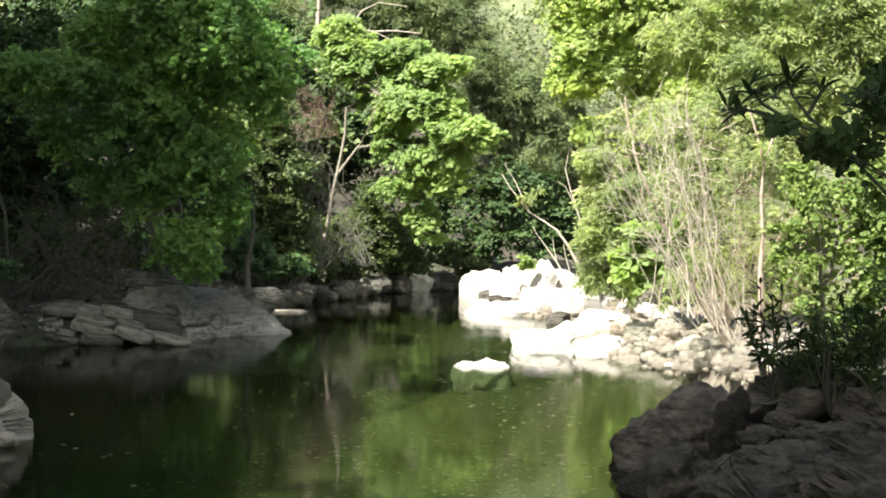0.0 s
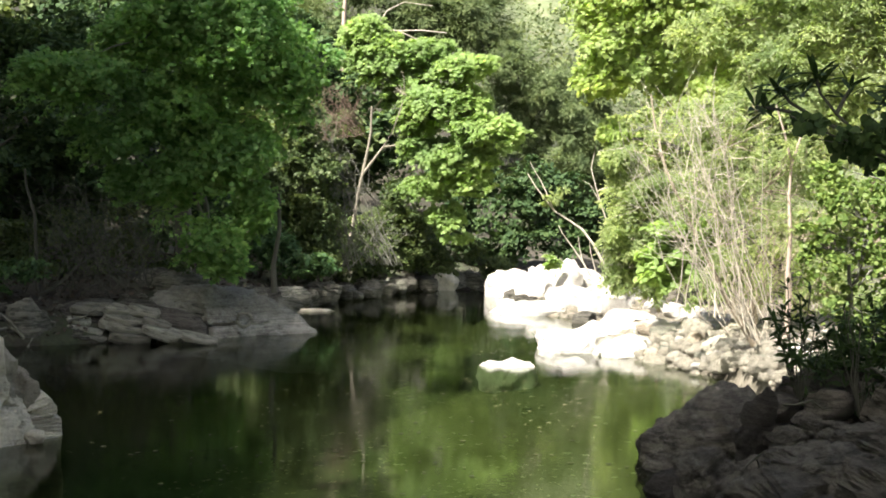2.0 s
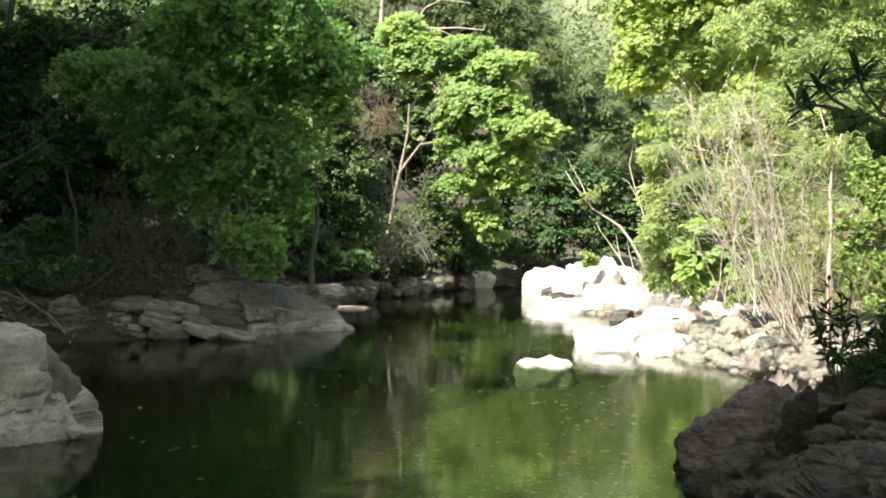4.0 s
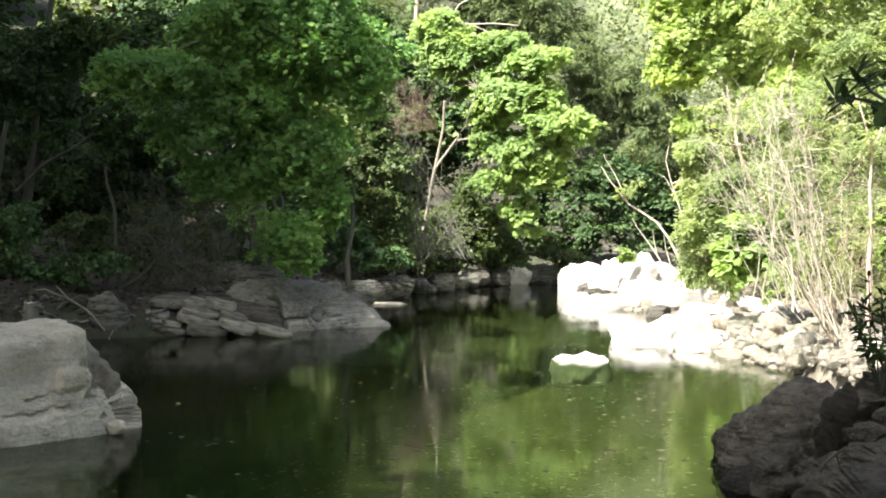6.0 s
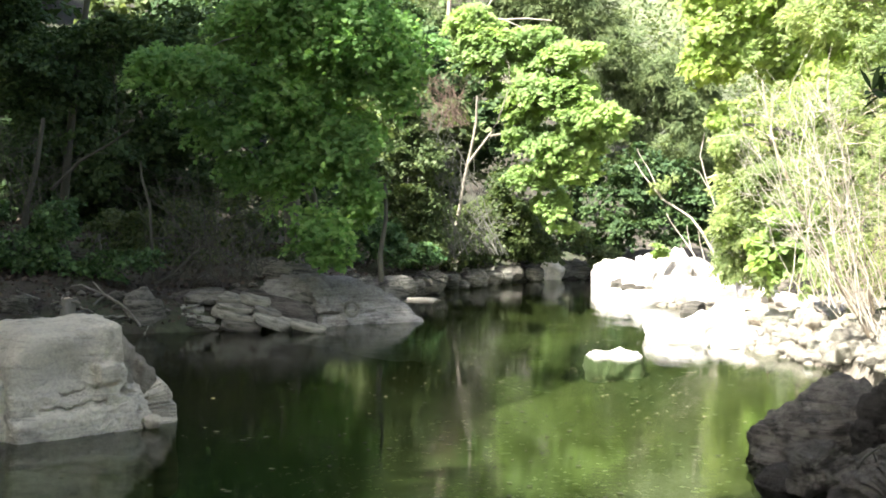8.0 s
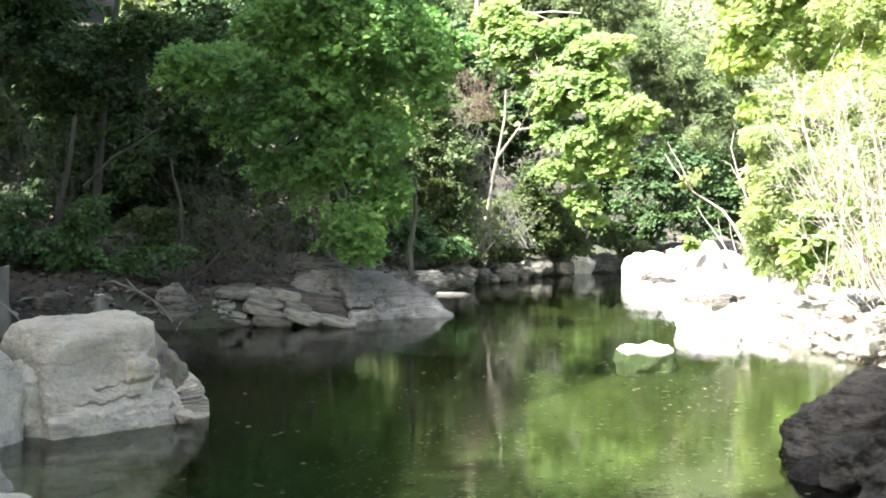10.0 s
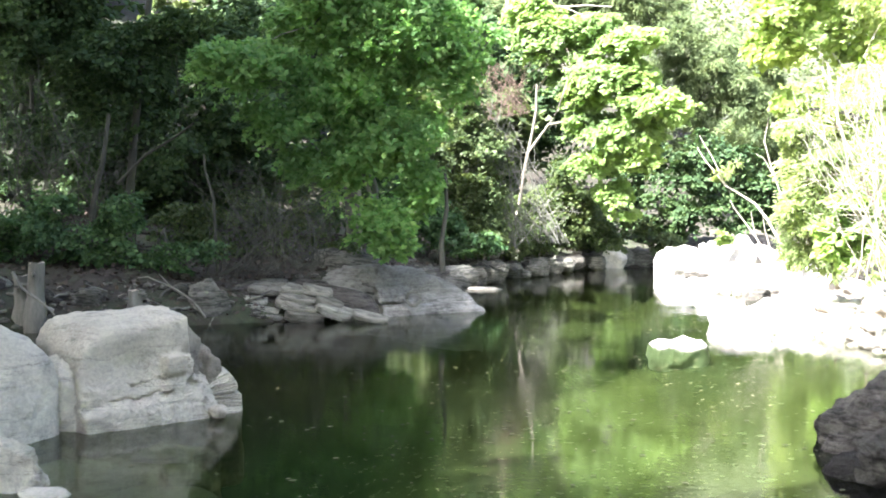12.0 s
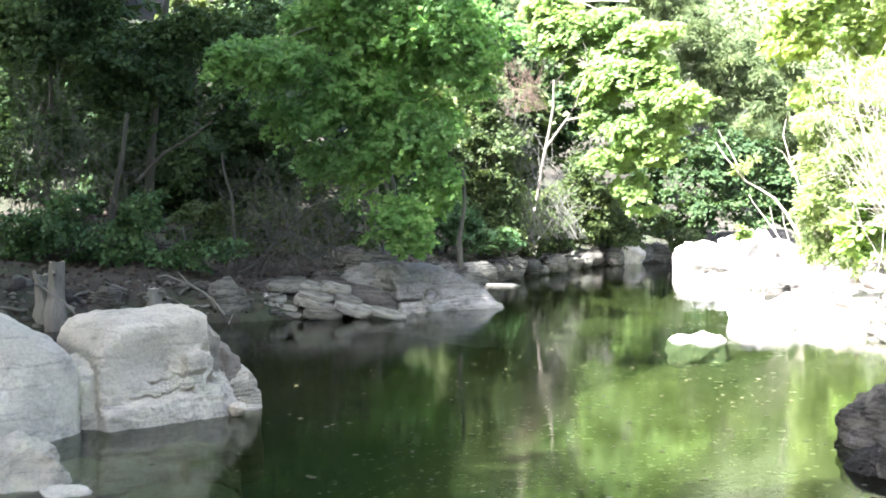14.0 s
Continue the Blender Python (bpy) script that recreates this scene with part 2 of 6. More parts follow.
    nt.links.new(col, bsdf.inputs["Base Color"])
    bsdf.inputs["Roughness"].default_value = 0.9
    bp = node(nt, "Bump", Strength=0.8, Distance=0.06)
    nt.links.new(n2.outputs["Fac"], bp.inputs["Height"])
    nt.links.new(bp.outputs[0], bsdf.inputs["Normal"])
    return m


def water_material():
    """Clear green river water: tinted see-through body under a rippled mirror."""
    m, nt, bsdf, out = material("river_water")
    nt.nodes.remove(bsdf)
    geo = node(nt, "NewGeometry")
    mp = node(nt, "Mapping", Scale=(1.0, 2.0, 1.0))
    nt.links.new(geo.outputs["Position"], mp.inputs["Vector"])
    swell = node(nt, "TexNoise", Scale=1.6, Detail=2.0)
    ripple = node(nt, "TexNoise", Scale=8.0, Detail=4.0, Roughness=0.6)
    gust = node(nt, "TexNoise", Scale=0.35, Detail=2.0)
    for n in (swell, ripple, gust):
        nt.links.new(mp.outputs[0], n.inputs["Vector"])
    b1 = node(nt, "Bump", Strength=0.010, Distance=0.06)
    nt.links.new(swell.outputs["Fac"], b1.inputs["Height"])
    b2 = node(nt, "Bump", Strength=0.10, Distance=0.007)
    nt.links.new(ramp(nt, gust.outputs["Fac"], [(0.40, (0.06, 0.06, 0.06)), (0.66, (0.26, 0.26, 0.26))]), b2.inputs["Strength"])
    nt.links.new(ripple.outputs["Fac"], b2.inputs["Height"])
    nt.links.new(b1.outputs[0], b2.inputs["Normal"])
    fres = node(nt, "Fresnel", IOR=1.6)
    nt.links.new(b2.outputs[0], fres.inputs["Normal"])
    clear = node(nt, "BsdfTransparent")
    clear.inputs["Color"].default_value = (0.425, 0.515, 0.345, 1)
    gl = node(nt, "BsdfGlossy", Roughness=0.004)
    nt.links.new(b2.outputs[0], gl.inputs["Normal"])
    ms = node(nt, "MixShader")
    nt.links.new(fres.outputs[0], ms.inputs["Fac"])
    nt.links.new(clear.outputs[0], ms.inputs[1])
    nt.links.new(gl.outputs[0], ms.inputs[2])
    nt.links.new(ms.outputs[0], out.inputs["Surface"])
    return m


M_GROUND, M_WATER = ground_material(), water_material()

# ---- building helpers ----
rng = np.random.default_rng(7)


def part(name, data, mat, parent=None, label=""):
    """One mesh object from a bmesh or a mesh, under a thing or a part."""
    if isinstance(data, bmesh.types.BMesh):
        me = bpy.data.meshes.new(name)
        data.to_mesh(me)
        data.free()
    else:
        me = data
    if not me.materials:
        me.materials.append(mat)
    ob = new(name, me)
    if parent is not None:
        ob.parent = parent
    if label:
        tagged(ob, label)
    return ob


def mesh_of(name, verts, faces, smooth=False):
    """A mesh from arrays; every face has the same number of corners."""
    verts, faces = np.asarray(verts, np.float32), np.asarray(faces, np.int32)
    me = bpy.data.meshes.new(name)
    k = faces.shape[1]
    me.vertices.add(len(verts))
    me.vertices.foreach_set("co", verts.ravel())
    me.loops.add(faces.size)
    me.loops.foreach_set("vertex_index", faces.ravel())
    me.polygons.add(len(faces))
    me.polygons.foreach_set("loop_start", np.arange(0, faces.size, k, dtype=np.int32))
    if smooth:
        me.polygons.foreach_set("use_smooth", np.ones(len(faces), bool))
    me.update(calc_edges=True)
    return me


def thing(name, label, category, at=(0, 0, 0), group="", kind=""):
    ob = new(name)
    ob.location = at
    return tagged(ob, label, category, group, kind)


# leaf outlines: along the leaf, across it, lift; one face each
KITE = np.array([(0, 0, 0), (0.45, 0.42, 0.1), (1, 0, -0.12), (0.45, -0.42, 0.1)])
LANCE = np.array([(0, 0, 0), (0.35, 0.11, 0.03), (0.72, 0.09, 0.0), (1, 0, -0.08), (0.72, -0.09, 0.0), (0.35, -0.11, 0.03)])
LOBED = np.array([(0, 0, 0), (0.12, 0.42, 0.06), (0.62, 0.55, -0.02), (0.55, 0.22, 0.05), (1, 0, -0.12), (0.55, -0.22, 0.05), (0.62, -0.55, -0.02), (0.12, -0.42, 0.06)])
SPADE = np.array([(0, 0, 0), (0.22, 0.5, 0.05), (0.6, 0.3, 0.02), (1, 0, -0.12), (0.6, -0.3, 0.02), (0.22, -0.5, 0.05)])
ROUND = np.array([(0, 0, 0), (0.2, 0.38, 0.05), (0.62, 0.46, 0.04), (1, 0.1, -0.06), (1, -0.1, -0.06), (0.62, -0.46, 0.04), (0.2, -0.38, 0.05)])
NEEDLE = np.array([(0, 0, 0), (0.5, 0.09, 0.02), (1, 0, 0), (0.5, -0.09, 0.02)])


def unit(v):
    return v / np.maximum(np.linalg.norm(v, axis=-1, keepdims=True), 1e-9)


def leaves(name, points, normals, axes, sizes, outline, mat, parent, label=""):
    """One crown: each leaf an island of its own."""
    n = unit(normals)
    a = unit(axes - n * np.sum(axes * n, 1, keepdims=True))
    b = np.cross(n, a)
    t = outline[None]
    s = sizes[:, None, None]
    v = points[:, None] + s * (t[..., :1] * a[:, None] + t[..., 1:2] * b[:, None] + t[..., 2:] * n[:, None])
    k = len(outline)
    f = np.arange(len(points) * k).reshape(-1, k)
    return part(name, mesh_of(name, v.reshape(-1, 3), f), mat, parent, label)


def sprays(blobs, count, per, reach, flat=0.35, up=0.65, droop=0.25, lump=8, spread=0.55, lean=(0.0, -0.15, 1.0), tier=0.6, loose=0.45):
    """Leaf places on boughs: flat drooping pads of forking shoots, spread over a union of ellipsoids (x, y, z, rx, ry, rz).
    Gives points, normals, axes and the centres of the pads."""
    B = np.asarray(blobs, float)
    w = (B[:, 3] * B[:, 4] * B[:, 5]) ** (2 / 3)
    k = max(len(B) * 2, count // lump)
    pick = rng.choice(len(B), k, p=w / w.sum())
    d = unit(rng.normal(size=(k, 3)))
    core = B[pick, :3] + d * (0.3 + 0.75 * rng.random((k, 1)) ** 0.6) * B[pick, 3:]
    wide = np.mean(B[pick, 3:], 1) * spread * rng.uniform(0.5, 1.35, k)
    out = unit(d * (1, 1, 0.15) + rng.normal(size=(k, 3)) * (0.3, 0.3, 0.05))
    nrm = unit(unit(np.array(lean)) * up + d * (1 - up) * 0.8 + rng.normal(size=(k, 3)) * 0.16)
    fwd = unit(out - nrm * np.sum(out * nrm, 1, keepdims=True))
    side = np.cross(nrm, fwd)
    shoots = 7
    angle = rng.normal(0, 1.25, (k, shoots))
    length = rng.uniform(0.45, 1.25, (k, shoots)) * wide[:, None]
    total = count * per
    which = rng.integers(0, k, total)
    shoot = rng.integers(0, shoots, total)
    a, ln = angle[which, shoot], length[which, shoot]
    run = rng.random(total) ** 0.65 * ln
    lat = rng.normal(size=total) * (0.05 + 0.11 * run / np.maximum(ln, 1e-3)) * wide[which] + rng.normal(size=total) * reach * 0.08
    u = np.cos(a) * run - np.sin(a) * lat - 0.3 * wide[which]
    v = np.sin(a) * run + np.cos(a) * lat
    thick = rng.normal(size=total) * wide[which] * (0.05 + 0.22 * flat * tier)
    p = core[which] + fwd[which] * u[:, None] + side[which] * v[:, None] + nrm[which] * thick[:, None]
    p[:, 2] -= droop * (u ** 2 + v ** 2) / np.maximum(wide[which], 1e-3)
    lay = fwd[which] * np.cos(a)[:, None] + side[which] * np.sin(a)[:, None]
    sway = rng.choice([-1.0, 1.0], total) * rng.uniform(0.3, 1.1, total)
    ax = lay + (side[which] * np.cos(a)[:, None] - fwd[which] * np.sin(a)[:, None]) * sway[:, None] - np.array([0, 0, 0.22])
    nn = nrm[which] + rng.normal(size=(total, 3)) * loose
    inner = rng.random(total) < 0.22
    q = unit(rng.normal(size=(total, 3))) * rng.random((total, 1)) ** 0.4
    p = np.where(inner[:, None], B[pick[which], :3] + q * B[pick[which], 3:] * 0.95, p)
    nn = np.where(inner[:, None], nn + rng.normal(size=(total, 3)) * 0.4, nn)
    return p, nn, ax, core


def tubes(name, paths, mat, parent, sides=5, label=""):
    """Stems as tapered tubes in one mesh. paths: (points, radius at the foot, radius at the tip)."""
    V, Fc, base = [], [], 0
    ring = np.arange(sides) * 2 * math.pi / sides
    for pts, r0, r1 in paths:
        pts = np.asarray(pts, float)
        k = len(pts)
        d = unit(np.gradient(pts, axis=0))
        ref = np.where(np.abs(d[:, 2:]) > 0.9, np.array([[1.0, 0, 0]]), np.array([[0, 0, 1.0]]))
        u = unit(np.cross(d, ref))
        w = np.cross(d, u)
        rad = (r0 + (r1 - r0) * np.linspace(0, 1, k) ** 0.8)[:, None, None]
        v = pts[:, None] + rad * (np.cos(ring)[None, :, None] * u[:, None] + np.sin(ring)[None, :, None] * w[:, None])
        V.append(v.reshape(-1, 3))
        i = np.arange((k - 1) * sides).reshape(k - 1, sides)
        j = np.roll(i, -1, axis=1)
        Fc.append(np.stack([i, j, j + sides, i + sides], -1).reshape(-1, 4) + base)
        base += k * sides
    return part(name, mesh_of(name, np.concatenate(V), np.concatenate(Fc), True), mat, parent, label)


def bent(a, b, k=7, wobble=0.08, sag=0.0):
    """A crooked way from a to b."""
    a, b = np.asarray(a, float), np.asarray(b, float)
    s = np.linspace(0, 1, k)[:, None]
    p = a + (b - a) * s
    ln = np.linalg.norm(b - a)
    off = np.cumsum(rng.normal(size=(k, 3)), 0) * wobble * ln / k
    off -= off[:1] + (off[-1:] - off[:1]) * s
    p = p + off
    p[:, 2] += -sag * ln * np.sin(s[:, 0] * math.pi)
    return p


def rock_mesh(name, size, seed, detail=4, cuts=9, rough=0.10, fine=0.03, layers=0.0, boxy=1.0, planes=(), grooves=(), chips=26, seams=0.0, front=False):
    """A worn boulder: a ball cut by planes, roughened, layered where asked.
    planes: (normal, distance in half sizes); grooves on its front: (x0, x1, height, slope, width, depth)."""
    r = np.random.default_rng(seed)
    bm = bmesh.new()
    bmesh.ops.create_icosphere(bm, subdivisions=detail, radius=1.0)
    co = np.array([v.co[:] for v in bm.verts])
    co = np.sign(co) * np.abs(co) ** boxy
    faces = [(unit(np.array(n, float)), d) for n, d in planes]
    for _ in range(cuts):
        faces.append((unit(r.normal(size=3)), r.uniform(0.58, 0.9) * (1.0 if boxy == 1.0 else 1.35)))
    for nrm, dist in faces:
        over = co @ nrm - dist
        co = co - np.where(over > 0, over * 0.97, 0)[:, None] * nrm
    for _ in range(chips):
        nrm = unit(r.normal(size=3))
        reach = co @ nrm
        over = reach - (reach.max() - r.uniform(0.02, 0.16))
        co = co - np.where(over > 0, over, 0)[:, None] * nrm
    lo, hi = co.min(0), co.max(0)
    co = ((co - lo) / (hi - lo) - 0.5) * np.asarray(size)
    big = max(size)
    off = Vector((seed * 3.17 % 50, seed * 1.31 % 50, seed * 0.77 % 50))
    for v, c in zip(bm.verts, co):
        v.co = c
    if front:
        facing = [f for f in bm.faces if f.calc_center_median().y < 0.15 * size[1] and f.calc_center_median().z > -0.22 * size[2]]
        bmesh.ops.subdivide_edges(bm, edges=list({e for f in facing for e in f.edges}), cuts=1, use_grid_fill=True)
    for v in bm.verts:
        p = v.co.copy()
        q = p / big
        d = noise.fractal(q * 3.2 + off, 0.9, 2.0, 3) * rough * big * 0.55
        d += (0.25 - abs(noise.noise(q * 5 + off))) * fine * big * 1.8
        d += (0.25 - abs(noise.noise(q * 13 + off))) * fine * big * 1.0
        d += noise.fractal(q * 30 + off, 0.6, 2.1, 3) * fine * big * 0.35
        if layers:
            step = (q.z * 9 + q.x * 1.6 + noise.noise(q * 2.2 + off) * 1.1) % 1.0
            d += layers * big * 0.05 * (step - 0.6 if step < 0.86 else 0.26 - (step - 0.86) * 6)
        if seams:
            w = noise.noise(Vector((q.x * 2.2, q.y * 2.2, q.z * 5.5 + q.x * 1.5)) + off) + 0.12 * noise.noise(q * 14 + off)
            d -= seams * big * 0.035 * math.exp(-(w / 0.05) ** 2)
        for x0, x1, z0, slope, width, depth in grooves:
            if p.y < 0.1 and x0 < p.x < x1:
                zz = z0 + slope * (p.x - x0) + 0.02 * noise.noise(Vector((p.x * 9, seed, 0)))
                fade = min(1.0, (p.x - x0) * 8, (x1 - p.x) * 8)
                d -= depth * fade * math.exp(-((p.z - zz) / width) ** 2)
        v.co = p + p.normalized() * d
    for f in bm.faces:
        f.smooth = True
    me = bpy.data.meshes.new(name)
    bm.to_mesh(me)
    bm.free()
    me.set_sharp_from_angle(angle=radians(32))
    return me


def slab_field(p, centre, half, r):
    """Distance to a box with rounded edges."""
    q = np.abs(p - np.array(centre)) - (np.array(half) - r)
    return np.linalg.norm(np.maximum(q, 0), axis=1) + np.minimum(q.max(1), 0) - r


def ball_field(p, centre, half):
    return (np.linalg.norm((p - np.array(centre)) / np.array(half), axis=1) - 1) * min(half)


def plane_field(p, normal, through):
    return (p - np.array(through)) @ unit(np.array(normal, float))


def join(a, b, k=0.03):
    """Union with a fillet of k."""
    h = np.maximum(k - np.abs(a - b), 0) / k
    return np.minimum(a, b) - h * h * k / 4


def carve(a, b, k=0.03):
    """Keep of a what lies inside b, with edges worn over k."""
    return -join(-a, -b, k)


def carved_rock(name, label, at, turn, field, heart, mat, seed, detail=6, reach=2.2, rough=0.02, fine=0.006, strata=None, group=""):
    """A rock worn out of a solid described by a distance field, seen from its heart; strata: (normal, layers a metre, depth)."""
    bm = bmesh.new()
    bmesh.ops.create_icosphere(bm, subdivisions=detail, radius=1.0)
    d = np.array([v.co[:] for v in bm.verts])
    heart = np.array(heart, float)
    lo, hi, found = np.zeros(len(d)), np.full(len(d), reach), np.zeros(len(d), bool)
    for r in np.linspace(0.02, reach, 110):
        out = field(heart + d * r) > 0
        first = out & ~found
        hi[first] = r
        lo[~out & ~found] = r
        found |= out
    for _ in range(12):
        mid = (lo + hi) / 2
        out = field(heart + d * mid[:, None]) > 0
        hi, lo = np.where(out, mid, hi), np.where(out, lo, mid)
    co = heart + d * lo[:, None]
    off = Vector((seed * 3.17 % 50, seed * 1.31 % 50, seed * 0.77 % 50))
    for v, c, n in zip(bm.verts, co, d):
        q = Vector(c)
        if q.z < -0.35:
            v.co = c
            continue
        push = noise.fractal(q * 2.6 + off, 0.9, 2.0, 3) * rough + (0.25 - abs(noise.noise(q * 9 + off))) * fine * 1.6 + noise.fractal(q * 26 + off, 0.6, 2.1, 3) * fine
        if strata:
            (a, b, e), many, depth = strata
            lay = ((q.x * a + q.y * b + q.z * e) * many + 0.9 * noise.noise(q * 2.4 + off) + 0.35 * noise.noise(q * 7 + off))
            step = lay % 1.0
            keep = 0.35 + 0.65 * abs(noise.noise(Vector((math.floor(lay) * 3.7, q.x * 1.7, seed))))
            push += depth * keep * (step - 0.5 if step < 0.88 else 0.38 - (step - 0.88) * 7.3)
        v.co = c + n * push
    for f in bm.faces:
        f.smooth = True
    me = bpy.data.meshes.new(name)
    bm.to_mesh(me)
    bm.free()
    me.set_sharp_from_angle(angle=radians(38))
    ob = part(name, me, mat)
    ob.location, ob.rotation_euler = at, (0, 0, radians(turn))
    return tagged(ob, label, "boulder", group)


def boulder(name, label, at, size, seed, mat, turn=(0, 0, 0), group="", detail=4, category="boulder", **kw):
    me = rock_mesh(name, size, seed, detail, **kw)
    ob = part(name, me, mat)
    ob.location, ob.rotation_euler = at, [radians(a) for a in turn]
    return tagged(ob, label, category, group)


# ---- ground and water ----
LEFT_SHORE = [(-4.6, -60), (-4.8, 5.0), (-5.4, 8.0), (-8.2, 10.5), (-8.0, 12.8), (-5.6, 14.6), (-3.9, 16.0), (-2.7, 17.6), (-3.3, 19.5), (-3.4, 22.8), (-2.7, 27.7), (-0.7, 31.0), (2.0, 33.0), (7.0, 36.0), (14.0, 42.0), (26.0, 60.0)]
RIGHT_SHORE = [(34.0, 54.0), (20.0, 38.0), (10.0, 32.5), (3.0, 30.6), (1.0, 29.2), (0.9, 25.5), (1.0, 22.9), (2.4, 21.2), (2.5, 18.6), (1.5, 16.2), (2.4, 14.6), (2.9, 13.0), (2.9, 10.0), (1.7, 7.8), (1.5, 5.0), (2.6, 3.0), (3.0, -60)]
RIVER = np.array(LEFT_SHORE + RIGHT_SHORE, float)


def river_distance(x, y):
    """Metres from the shore line, negative in the water; and whether the nearest shore is the left one."""
    p = np.stack([x, y], -1)
    best, left, inside = np.full(x.shape, 1e9), np.zeros(x.shape, bool), np.zeros(x.shape, bool)
    k = len(RIVER)
    for i in range(k):
        a, b = RIVER[i], RIVER[(i + 1) % k]
        ab = b - a
        s = np.clip(((p - a) @ ab) / (ab @ ab), 0, 1)
        d = np.linalg.norm(p - a - s[..., None] * ab, axis=-1)
        closer = d < best
        best = np.where(closer, d, best)
        left = np.where(closer, i < len(LEFT_SHORE), left)
        cross = (a[1] > y) != (b[1] > y)
        with np.errstate(divide="ignore", invalid="ignore"):
            inside ^= cross & (x < (b[0] - a[0]) * (y - a[1]) / (b[1] - a[1] + 1e-12) + a[0])
    return np.where(inside, -best, best), left


def ground_height(x, y):
    d, left = river_distance(np.asarray(x, float), np.asarray(y, float))
    wave = 0.5 * np.sin(x * 0.31 + y * 0.17) + 0.35 * np.sin(x * 0.83 - y * 0.61 + 1.3) + 0.25 * np.sin(x * 1.9 + y * 1.4)
    small = np.sin(x * 4.3 + 1.1 * np.sin(y * 2.9)) * np.sin(y * 3.7 + 0.8 * np.sin(x * 3.1))
    shelf = -0.10 - 0.55 * (1 - np.exp(np.minimum(d, 0) / 0.9)) - 0.45 * (1 - np.exp(np.minimum(d, 0) / 3.0)) + 0.008 * small
    pool = -0.12 - 1.5 * (1 - np.exp(np.minimum(d, 0) / 0.8)) + 0.05 * small
    port = np.clip((-1.9 - x + 0.03 * (y - 8)) / 1.5, 0, 1)
    bed = shelf * (1 - port) + np.minimum(shelf, pool) * port
    bed = bed - 0.25 * np.clip((y - 15.5) / 3.0, 0, 1) * np.clip(-d / 0.8, 0, 1)
    bed = bed + 0.58 * np.exp(-((x - 0.55) ** 2 / 1.6 + (y - 13.9) ** 2 / 1.2))
    lb = 0.12 + 0.34 * np.minimum(d, 1.6) + 0.13 * np.clip(d - 1.6, 0, 7) + 0.62 * np.maximum(d - 8.6, 0)
    rb = 0.05 + 0.16 * np.minimum(d, 3.5) + 0.50 * np.maximum(d - 3.5, 0)
    rb = rb + 0.22 * np.exp(-((x - 2.6) ** 2 + (y - 6.6) ** 2) / 1.6) + 0.35 * np.exp(-((x - 3.6) ** 2 + (y - 11.5) ** 2) / 4)
    land = np.where(left, lb, rb) + (0.10 * wave + 0.04 * small) * np.clip(d, 0, 1.5)
    land = land - 0.14 * np.exp(-np.maximum(d, 0) / 0.25)
    far = np.clip((d - 30) / 60, 0, 1)
    land = land * (1 - 0.25 * far) + 3.0 * wave * far
    return np.where(d < 0, np.minimum(bed, -0.06), np.minimum(land, 95 + 6 * wave))


def graded(lo, a, b, hi, step, grow=1.16):
    mid = list(np.arange(a, b + 1e-6, step))
    s, up = step, [mid[-1]]
    while up[-1] < hi:
        s *= grow
        up.append(up[-1] + s)
    s, dn = step, [mid[0]]
    while dn[-1] > lo:
        s *= grow
        dn.append(dn[-1] - s)
    return np.array(dn[:0:-1] + mid + up[1:])


gx, gy = graded(-900, -9, 6, 900, 0.11), graded(-600, 4, 33, 1200, 0.15)
GX, GY = np.meshgrid(gx, gy)
GZ = ground_height(GX, GY)
idx = np.arange(GX.size).reshape(GX.shape)
quads = np.stack([idx[:-1, :-1], idx[:-1, 1:], idx[1:, 1:], idx[1:, :-1]], -1).reshape(-1, 4)
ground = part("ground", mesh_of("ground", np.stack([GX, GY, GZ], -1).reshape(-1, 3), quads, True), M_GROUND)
tagged(ground, "wooded valley floor and stony river bed", "ground", kind="structure")

wx, wy = np.linspace(-14, 40, 3), np.linspace(-60, 64, 3)
WX, WY = np.meshgrid(wx, wy)
wq = np.arange(9).reshape(3, 3)
water = part("water", mesh_of("water", np.stack([WX, WY, 0 * WX], -1).reshape(-1, 3), np.stack([wq[:-1, :-1], wq[:-1, 1:], wq[1:, 1:], wq[1:, :-1]], -1).reshape(-1, 4)), M_WATER)
tagged(water, "calm clear green river pool with mirror reflections", "water", kind="structure")


def zg(x, y):
    return float(ground_height(np.array(float(x)), np.array(float(y))))

# ---- rocks ----


